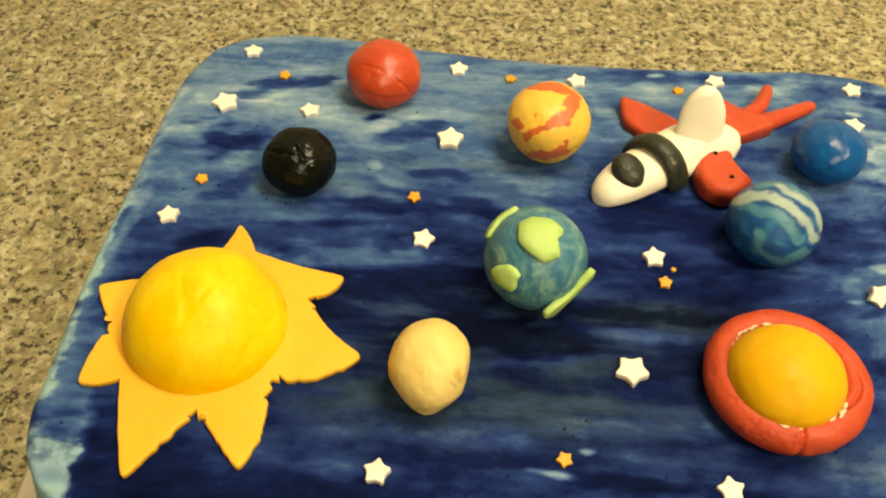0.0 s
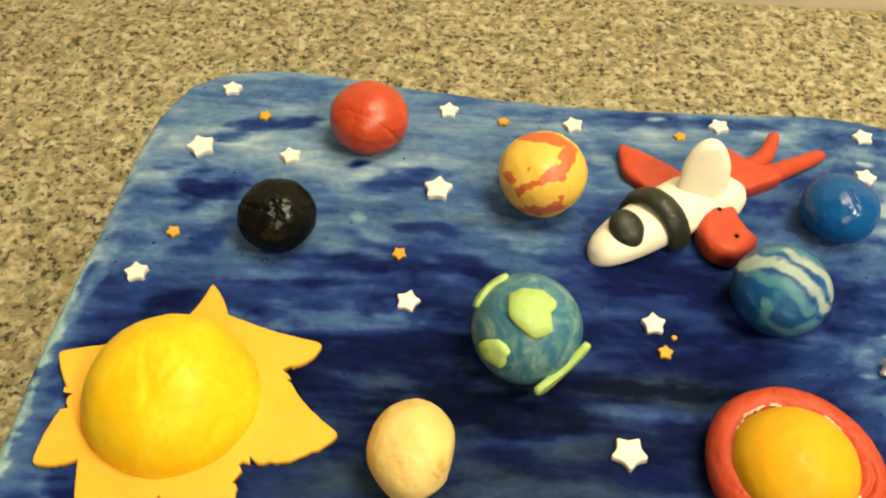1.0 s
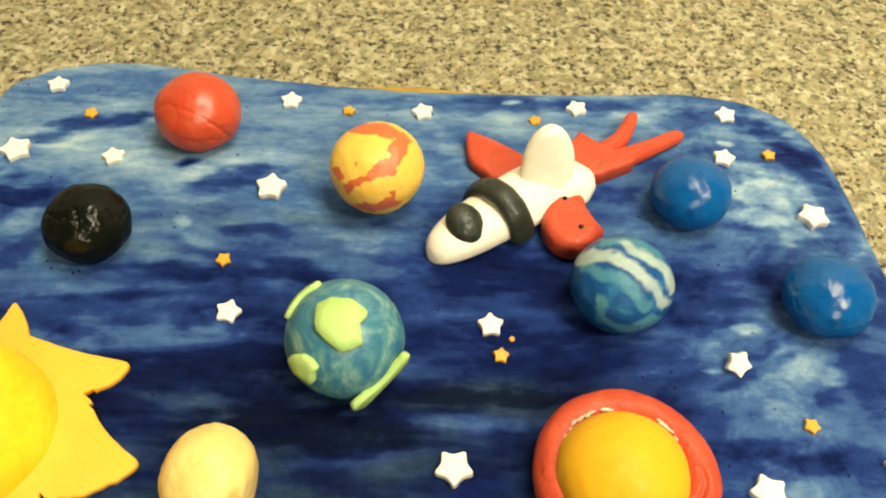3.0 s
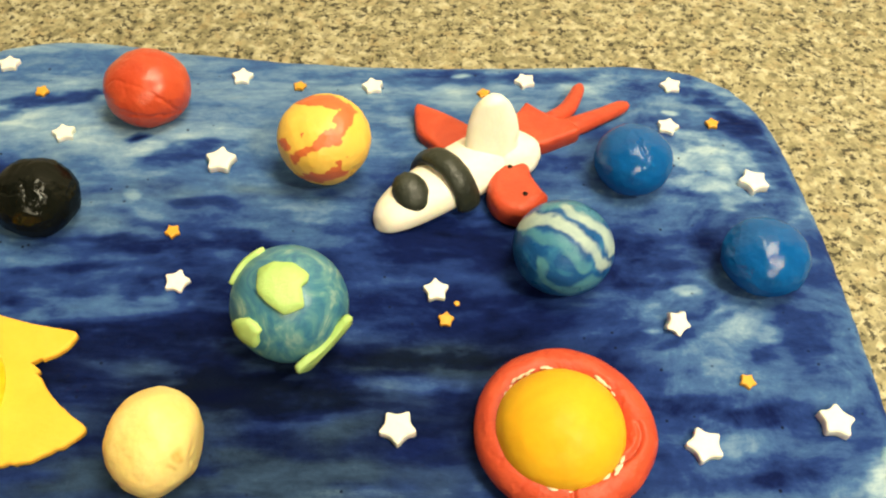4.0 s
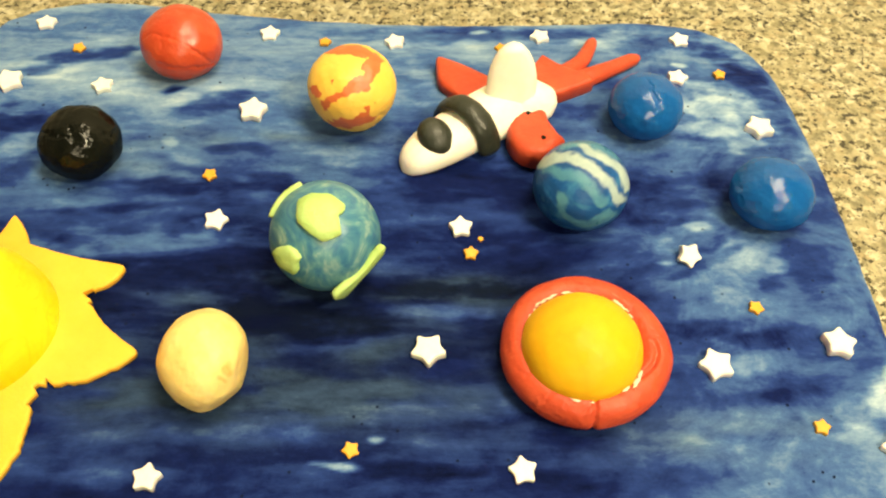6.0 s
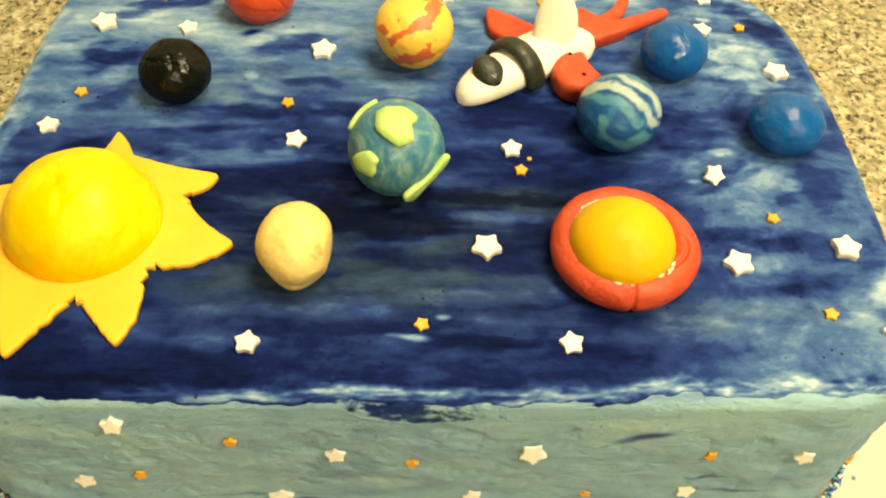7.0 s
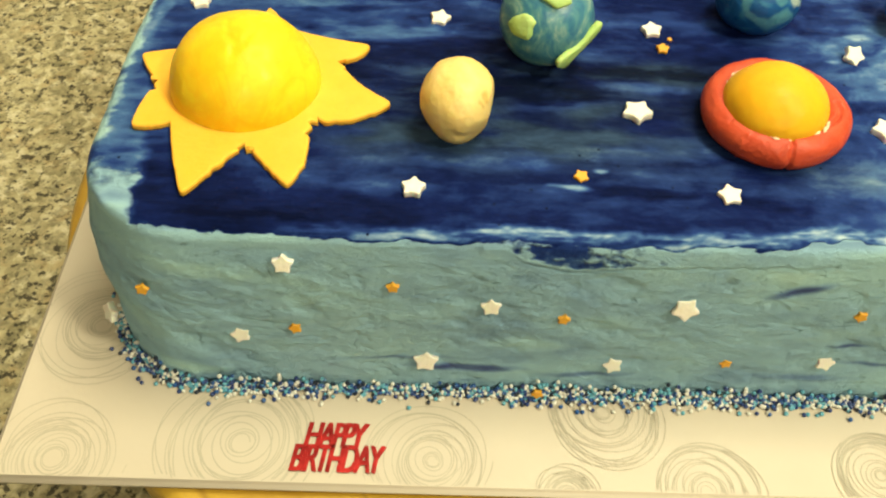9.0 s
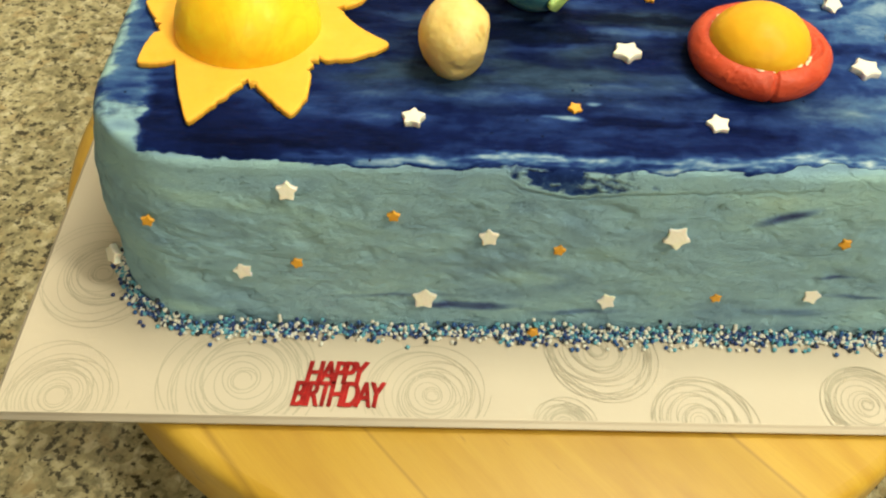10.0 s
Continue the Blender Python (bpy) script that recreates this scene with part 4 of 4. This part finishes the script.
strip((0.66, -0.73, -0.10), ((-12.0, 0.4), (-10.8, 3.6), (-6.0, 3.0), (-2.0, 1.9), (4.0, 1.9), (10.0, 2.6), (11.6, 0.8), (9.6, -1.6), (2.0, -1.8), (-5.0, -2.2), (-10.0, -3.4)), 0.49, False, 0.0013)

saturn = thing("ringed_planet", "yellow sugar-paste ball in a thick red paste ring", "cake decoration", (0.1270, 0.0361, TOP), "sugar-paste planets on the cake")
core = part("core", ball_bm(0.0182, 0.0180, 0.0136, 9, 0.012, -0.86), YELLOW, saturn)
core.location = (-0.0019, -0.0024, 0.0110)


def paste_ring(major, minor, flat, height, seed):
    rings = []
    for i in range(300):
        a = 2 * math.pi * i / 300
        turn = (a + math.pi) % (2 * math.pi) - math.pi
        R = major * (1 + 0.02 * fbm((math.cos(a), math.sin(a), 0), 2, seed) + 0.042 * math.exp(-((turn + 0.15) / 0.35) ** 2) - 0.025 * math.exp(-((turn - 0.65) / 0.35) ** 2))
        gap = min(abs((a - s + math.pi) % (2 * math.pi) - math.pi) for s in (4.70,))
        pinch = 1 - 0.16 * math.exp(-(gap / 0.03) ** 2)
        ring = []
        for k in range(60):
            b = 2 * math.pi * k / 60
            r = minor * pinch * (1 + 0.045 * fbm((math.cos(a) * 2.5, math.sin(a) * 2.5, b), 3, seed))
            split = abs(fbm((math.cos(a) * 3 + 0.6 * math.cos(b), math.sin(a) * 3, 0.9 * math.sin(b)), 3, seed + 7))
            r -= minor * 0.07 * math.exp(-(split / 0.025) ** 2)
            if -1.0 < a - 5.6 < 1.0:
                r -= minor * 0.34 * math.exp(-((b - 1.75 - 0.2 * math.sin(a * 5)) / 0.14) ** 2) * math.exp(-((a - 5.75) / 0.5) ** 2)
            ring.append(((R + r * math.cos(b)) * math.cos(a), (R + r * math.cos(b)) * math.sin(a), max(0.0, height + r * flat * math.sin(b))))
        rings.append(ring)
    rings.append(rings[0])
    return rings_mesh("ring", rings, FINRED, False, False)


part("ring", paste_ring(0.0200, 0.0058, 1.08, 0.0062, 3), FINRED, saturn, "cracked red paste ring")
frnd = random.Random(8)
for angle, spread, count in ((2.05, 0.34, 14), (0.75, 0.20, 8), (5.55, 0.24, 12), (4.55, 0.20, 8)):
    for k in range(count):
        a = angle + frnd.gauss(0, spread * 0.6)
        size = frnd.uniform(0.0003, 0.0006)
        out = 0.0182 + frnd.uniform(0, 0.0010)
        fleck = part("sugar_fleck", ball_bm(size * 2.6, size * 0.9, size * 0.7, 30 + a, 0.3, level=2), FLECK, saturn, "pale sugar fleck")
        fleck.matrix_basis = pose(-0.0013 + out * math.cos(a), -0.0017 + out * math.sin(a), 0.0122, 0, 0, math.degrees(a) + 90)


# ---- the sun ----
sun = thing("sun_decoration", "yellow sugar-paste sun dome on a ragged amber ray sheet", "cake decoration", (-0.063, 0.040, TOP))


def sun_outline():
    """Seven uneven rays: angle and radius of tips and of the notches between them."""
    tips = ((-1.6, 0.0552, -0.07), (34.9, 0.0545, -0.03), (87, 0.0530, -0.08), (152, 0.0462, 0.03), (206, 0.0395, 0.10), (256.5, 0.0508, 0.0), (296.6, 0.0496, 0.11))
    notches = ((32, 0.0392, 0.17), (74.6, 0.0415, 0.05), (107, 0.0310, 0.0), (170, 0.0318, 0.05), (214, 0.0268, 0.02), (281.3, 0.0250, 0.0), (332.5, 0.0278, 0.11))
    rnd = random.Random(4)
    out = []
    for (ta, tr, tb), (na, nr, nb), (ua, ur, _) in zip(tips, notches, tips[1:] + ((358.4, 0.0552, 0),)):
        for (a0, r0), (a1, r1), bulge in (((ta, tr), (na, nr), tb), ((na, nr), (ua, ur), nb)):
            p, q = (Vector((r * math.cos(radians(a)), r * math.sin(radians(a)))) for a, r in ((a0, r0), (a1, r1)))
            side = Vector(((q - p).y, -(q - p).x)) * bulge
            torn = 0.0003 if ta > 250 or na == 332.5 else 0.00008
            for k in range(20):
                u = k / 20
                rough = torn * math.sin(math.pi * u)
                gap = abs(u - (1.0 if (a0, r0) == (ta, tr) else 0.0))
                if gap < 0.16 and na in (32, 170, 281.3, 332.5):
                    rough = 0.0010
                w = p.lerp(q, u) + side * math.sin(math.pi * u) + Vector((rnd.gauss(0, 1), rnd.gauss(0, 1))) * rough
                out.append(w)
    n = len(out)
    for passes in range(3):
        out = [(out[i - 1] + out[i] + out[(i + 1) % n]) / 3 if min(i % 40, 40 - i % 40) < 4 else out[i] for i in range(n)]
    return [(p.x, p.y) for p in out]


part("ray_sheet", slab("ray_sheet", sun_outline(), 0.0028, 0.0009, SUNRAY), SUNRAY, sun, "ragged amber paste sheet with seven rays")
dome = part("dome", ball_bm(0.0270, 0.0268, 0.0240, 10, 0.012, -0.12, creases=(((1, 0.3, 0), -0.12, 0.06, 0.022, (-0.1, -0.1, 1), 0.6), ((1, -0.4, 0), 0.18, 0.06, 0.022, (0.2, -0.1, 1), 0.5))), SUNBALL, sun, "smooth bright yellow paste dome")
dome.location = (0.0010, 0.0072, 0.0030)


# ---- the rocket ----
RA, RX, RY = 35.0, 0.0992, 0.1312
rocket = thing("rocket_decoration", "white sugar-paste rocket with red fins and black bands", "cake decoration", (0.0970, 0.1325, TOP), turn=RA + 1.2)


def local(x, y, z=None):
    """A place on the cake, in mm, along the rocket's own axes."""
    p = Matrix.Rotation(radians(-RA), 2) @ Vector((x / 1000 - RX, y / 1000 - RY))
    return (p.x, p.y) if z is None else (p.x, p.y, z / 1000)


def rocket_body():
    rings = []
    stations = spline([(-0.0318, 0.0008, 0.0015), (-0.0304, 0.0040, 0.0052), (-0.0270, 0.0066, 0.0082), (-0.0200, 0.0088, 0.0104), (-0.010, 0.0102, 0.0120), (0.004, 0.0112, 0.0135), (0.016, 0.0112, 0.0130), (0.027, 0.0085, 0.010), (0.0305, 0.002, 0.003)], 44)
    for x, w, h in stations:
        ring = []
        for k in range(40):
            a = 2 * math.pi * k / 40
            z = h * 0.42 + h * 0.62 * math.sin(a)
            g = 1 + 0.025 * fbm((x * 60, math.cos(a) * 2, math.sin(a) * 2), 3, 2)
            ring.append((x, w * g * math.cos(a), max(-0.0004, z * g)))
        rings.append(ring)
    return rings_mesh("body", rings, WHITE)


part("body", rocket_body(), WHITE, rocket, "smooth white paste body")


def band_strip():
    """The band as a flat bent strip with rounded edges."""
    rings = []
    for k in range(41):
        a = math.pi * (0.01 + 0.98 * k / 40)
        end = 0.75 if k in (0, 40) else 1.0
        ring = []
        for m in range(20):
            b = 2 * math.pi * m / 20
            lump = 1 + 0.06 * fbm((a * 4, math.cos(b), math.sin(b)), 3, 3)
            r = 0.0027 * math.sin(b) * end * lump
            ring.append((-0.0026 - 0.0012 * math.cos(a) + 0.0047 * math.cos(b) * end * lump, (0.0121 + r) * math.cos(a), max(0.0, 0.0022 + (0.0130 + r) * math.sin(a))))
        rings.append(ring)
    return rings_mesh("band", rings, CHARCOAL)


part("band", band_strip(), CHARCOAL, rocket, "charcoal paste band over the body")
spot = part("porthole", ball_bm(0.0062, 0.0074, 0.0040, 13, 0.05, -0.85, level=4), CHARCOAL, rocket, "charcoal paste spot")
spot.matrix_basis = pose(-0.0176, -0.0006, 0.0104, 24, -6, 0)


def upright_fin():
    """A rounded leaf of paste that stands on the body and leans back."""
    base, tip = Vector((113.8, 137.3, 8.5)) / 1000, Vector((113.4, 146.2, 31.6)) / 1000
    up = tip - base
    side = Vector((0.98, 0.10, 0.06)).normalized()
    across = side.cross(up).normalized()
    rings = []
    for i in range(30):
        u = i / 29
        half = 0.0094 * max(0.05, (1 - max(0.0, (u - 0.30) / 0.70) ** 2.1) ** 0.55)
        ring = []
        for k in range(28):
            a = 2 * math.pi * k / 28
            g = 1 + 0.04 * fbm((math.cos(a) * 2, math.sin(a) * 2, u * 3), 3, 4)
            p = base + up * u + side * (half * g * math.cos(a)) + across * (min(0.0034, half * 0.7) * g * math.sin(a))
            ring.append(local(p.x * 1000, p.y * 1000, (p.z) * 1000))
        rings.append(ring)
    return rings_mesh("upright_fin", rings, WHITE)


part("upright_fin", upright_fin(), WHITE, rocket, "rounded white paste fin standing up")


lobe = part("rear_lobe", ball_bm(0.0112, 0.0098, 0.0080, 4, 0.05, -0.85, level=5), WHITE, rocket, "rounded white paste lobe")
lobe.matrix_basis = pose(*local(120.8, 141.8, 6.0), 0, 0, -20)


def fin(name, corners, thick, bevel, crown, label, pull=0.3):
    return part(name, slab(name, rounded([local(*c) for c in corners], 6, pull), thick, bevel, FINRED, crown, -0.0002), FINRED, rocket, label)


fin("side_fin", ((87.5, 155), (98, 144), (110, 146), (113, 153), (107, 159), (98, 165.5), (87, 171.5)), 0.0056, 0.0020, 0.0008, "flat red paste fin")
holed = fin("side_fin", ((112.2, 129.7), (111.2, 122.7), (113.7, 116.2), (118.2, 112.7), (122.7, 111.7), (126.7, 114.7), (130.2, 118.2), (132.8, 120.4), (130.4, 123.4), (128.7, 127.2), (127.2, 130.7), (127.2, 134.7), (124.7, 138.2), (119.7, 138.7), (114.7, 135.2)), 0.0100, 0.0034, 0.0, "rounded red paste fin with two holes", 0.45)
# black beads stand for the shade inside the fin's two holes
for hx, hy, hz in ((119.8, 132.6, 9.7), (124.0, 120.0, 9.7)):
    hole_bead = part("hole_bead", ball_bm(0.0010, 0.0010, 0.0006, 3, 0.1, -0.9, level=3), BLACK, holed, "small dark bead for the shade in a hole")
    hole_bead.location = local(hx, hy, hz)
fin("tail", ((121, 149), (133, 146.5), (149, 154), (145, 160), (140, 160.5), (134, 165), (129.5, 169.5), (126, 164), (119, 158)), 0.0068, 0.0015, 0.0, "pointed red paste tail", 0.22)


def flame(a, m, b, r, seed):
    pts = spline([local(*a, 3.2), local(*m, 1.9), local(*b, 0.2)], 24)
    radii = [r * (1 - 0.45 * i / 23) * (0.45 + 0.55 * smooth(0, 8, i)) * (0.55 if i == 23 else 0.85 if i == 22 else 1) for i in range(24)]
    part("flame", tube("flame", pts, radii, FINRED, 0.85, 18, 0.0, seed, 0.06), FINRED, rocket, "rolled red paste flame")


flame((129, 156), (144.5, 168), (153.2, 184.5), 0.0043, 1)
flame((132, 152.5), (152, 162.3), (170, 173.5), 0.0050, 2)


# ---- sugar stars ----
BIG = slab("sugar_star", star_outline(0.0063, 0.0037), 0.0034, 0.0007, STAR)
SMALL = slab("sugar_star", star_outline(0.0048, 0.0028), 0.0028, 0.0005, STAR)
TINY = slab("sugar_star", star_outline(0.0030, 0.0018), 0.0017, 0.0005, AMBER)
srnd = random.Random(21)


def sugar_star(mesh, m, label, group):
    ob = new("sugar_star", mesh)
    ob.matrix_basis = m
    return tagged(ob, label, "sugar star", group)


WHITE_TOP = ((-0.0775, 0.1999, 1, 10), (-0.0805, 0.1599, 2, 30), (-0.0445, 0.1574, 1, 20), (0.0158, 0.1934, 1, 0), (0.0678, 0.1881, 1, 12), (0.1286, 0.1924, 1, 20), (0.1874, 0.1905, 1, 5), (0.0146, 0.1441, 2, -4), (-0.0880, 0.0961, 1, 14), (0.0076, 0.0909, 1, -12), (0.0913, 0.0877, 1, 3), (0.0797, 0.0390, 2, 36), (0.0005, -0.0011, 1, -6), (0.1059, -0.0002, 1, 8), (0.2068, 0.1354, 2, 20))
WHITE_TOP_RIGHT = ((0.2092, 0.0406, 2, -12), (0.1684, 0.0331, 2, 16), (0.1808, 0.1640, 1, -20), (0.2171, 0.0049, 2, 10))
for x, y, size, turn in WHITE_TOP + WHITE_TOP_RIGHT:
    sugar_star(BIG if size == 2 else SMALL, pose(x, y, top_z(x, y) - 0.0006, srnd.uniform(-5, 5), srnd.uniform(-5, 5), turn), "white sugar star lying on the blue icing", "white sugar stars")
sugar_star(SMALL, pose(0.1675, 0.0755, TOP + 0.0008, 34, -14, 40), "white sugar star tilted in the blue icing", "white sugar stars")
AMBER_TOP = ((-0.0600, 0.1832), (0.0389, 0.1882), (-0.0803, 0.1158), (0.0027, 0.1119), (0.0943, 0.0768), (0.0568, 0.0067), (0.1986, 0.1668), (0.1116, 0.1846), (0.1861, 0.0544), (0.1959, 0.0123))
for x, y in AMBER_TOP:
    sugar_star(TINY, pose(x, y, top_z(x, y) - 0.0002, srnd.uniform(-6, 6), srnd.uniform(-6, 6), srnd.uniform(0, 72)), "tiny orange sugar star on the blue icing", "orange sugar stars")
crumb = sugar_star(slab("sugar_crumb", star_outline(0.0011, 0.0008), 0.0010, 0.0002, AMBER), pose(0.098, 0.083, TOP - 0.0002, 0, 0, 20), "orange crumb of a broken sugar star on the icing", "orange sugar stars")
crumb.name = "sugar_crumb"
sugar_star(SMALL, pose(-0.1135, -0.0080, 0.099, 68, 0, -48) @ pose(0, 0, 0.0005, 0, 0, 20), "white sugar star stuck on the cake corner", "white sugar stars")
FRONT = -0.0238
WHITE_FRONT = ((-0.0415, 0.1512, 1, 0), (0.0283, 0.1307, 1, 6), (0.0952, 0.1330, 2, 36), (-0.0615, 0.1089, 1, 24), (0.0061, 0.0947, 2, -2), (0.0769, 0.0950, 1, 12), (0.1554, 0.1011, 1, -12), (0.1897, 0.1308, 1, 20))
for x, z, size, turn in WHITE_FRONT:
    sugar_star(BIG if size == 2 else SMALL, pose(x, FRONT + 0.0016, z, 76 + srnd.uniform(-8, 8), srnd.uniform(-8, 8), 0) @ pose(0, 0, 0, 0, 0, turn) @ Matrix.Scale(0.88, 4), "white sugar star stuck on the teal icing", "white sugar stars")
AMBER_FRONT = ((-0.0909, 0.1357), (-0.0056, 0.1411), (0.0542, 0.1252), (-0.0410, 0.1147), (0.1185, 0.0996), (0.1565, 0.1322), (0.0498, 0.0797))
for x, z in AMBER_FRONT:
    sugar_star(TINY, pose(x, FRONT + 0.0004 - (0.004 if z < 0.085 else 0), z, 74 + srnd.uniform(-12, 12), srnd.uniform(-14, 14), 0) @ pose(0, 0, 0, 0, 0, srnd.uniform(0, 72)) @ Matrix.Scale(0.9, 4), "tiny orange sugar star stuck on the teal icing", "orange sugar stars")


sugar_star(TINY, pose(0.2165, -0.0140, 0.109, 90, 0, 40), "tiny orange sugar star stuck on the cake corner", "orange sugar stars")


# ---- foil lettering ----
def lettering(x0, y0, z0, turn):
    ob = thing("foil_greeting", "red metallic foil greeting lying on the board", "foil lettering", (x0, y0, z0), "foil greetings on the board", turn)
    for text, x, y, wide, high in (("HAPPY", 0.0004, 0.0078, 0.0238, 0.0101), ("BIRTHDAY", -0.0040, -0.0020, 0.0350, 0.0108)):
        cu = bpy.data.curves.new("word", "FONT")
        cu.body, cu.size, cu.shear, cu.extrude, cu.space_character, cu.offset = text, 0.01, 0.25, 0.00015, 0.78, 0.00005
        tmp = new("word", cu)
        me = bpy.data.meshes.new_from_object(tmp.evaluated_get(bpy.context.evaluated_depsgraph_get()))
        bpy.data.objects.remove(tmp)
        me.materials.clear()
        me.materials.append(FOIL)
        co = np.empty(len(me.vertices) * 3)
        me.vertices.foreach_get("co", co)
        co = co.reshape(-1, 3)
        low, top = co.min(0), co.max(0)
        co[:, 0] = (co[:, 0] - low[0]) / (top[0] - low[0]) * wide
        co[:, 1] = (co[:, 1] - low[1]) / (top[1] - low[1]) * high
        me.vertices.foreach_set("co", co.ravel())
        me.update()
        word = part("word", me, FOIL, ob)
        word.matrix_basis = pose(x, y, 0.00017, 0, 0, -0.5)


lettering(-0.0385, -0.0590, BOARD + 0.0007, 0)
lettering(-0.0392, -0.0587, BOARD + 0.0003, 0.5)


# ---- sugar pearls round the foot of the cake ----
def pearls():
    base = bmesh.new()
    bmesh.ops.create_icosphere(base, subdivisions=2, radius=1)
    bv = np.array([v.co[:] for v in base.verts])
    bf = [tuple(v.index for v in f.verts) for f in base.faces]
    base.free()
    rnd = random.Random(5)
    verts, faces = [], []
    count = 0

    def drop(x, y, z, r):
        start = len(verts)
        verts.extend((bv * r + (x, y, z)).tolist())
        faces.extend(tuple(i + start for i in f) for f in bf)

    def along(s):
        """Place and outward way at s metres along the foot: left side, front, right side."""
        r = 0.040
        x0, x1, y0 = CX0 - 0.0055, CX1 + 0.004, CY0 - 0.0032
        runs = (0.15, math.pi * r / 2, x1 - x0 - 2 * r, math.pi * r / 2, 0.15)
        if s < runs[0]:
            return x0, y0 + r + runs[0] - s, -1.0, 0.0
        s -= runs[0]
        if s < runs[1]:
            a = math.pi + s / r
            return x0 + r + r * math.cos(a), y0 + r + r * math.sin(a), math.cos(a), math.sin(a)
        s -= runs[1]
        if s < runs[2]:
            return x0 + r + s, y0, 0.0, -1.0
        s -= runs[2]
        if s < runs[3]:
            a = 1.5 * math.pi + s / r
            return x1 - r + r * math.cos(a), y0 + r + r * math.sin(a), math.cos(a), math.sin(a)
        s -= runs[3]
        return x1, y0 + r + s, 1.0, 0.0

    total = 0.30 + math.pi * 0.040 + 0.271
    for i in range(7600):
        s = rnd.uniform(0, total)
        x, y, nx, ny = along(s)
        thick = 0.45 + 0.5 * fbm((s * 30, 0, 0), 3, 1)
        f = rnd.random()
        r = rnd.uniform(0.00078, 0.00098)
        if f < 0.55:
            up = abs(rnd.gauss(0, 0.0022)) * (0.6 + thick)
            out = max(0.0004, 0.0022 - up * 0.25) + rnd.uniform(-0.0002, 0.0006)
            z = BOARD + r + min(up, 0.013)
        else:
            out = 0.0006 + abs(rnd.gauss(0, 0.0022)) * (0.6 + thick)
            z = BOARD + r + max(0.0, rnd.uniform(0, 0.0022 - out * 0.5))
        if f > 0.985:
            out += rnd.uniform(0.001, 0.006)
            z = BOARD + r
        drop(x + nx * out, y + ny * out, z, r)
    me = mesh_from("sugar_pearls", verts, faces, PEARL)
    tagged(part("sugar_pearls", me, PEARL), "blue, turquoise and white sugar pearls round the cake foot", "sprinkles", kind="stuff")


pearls()
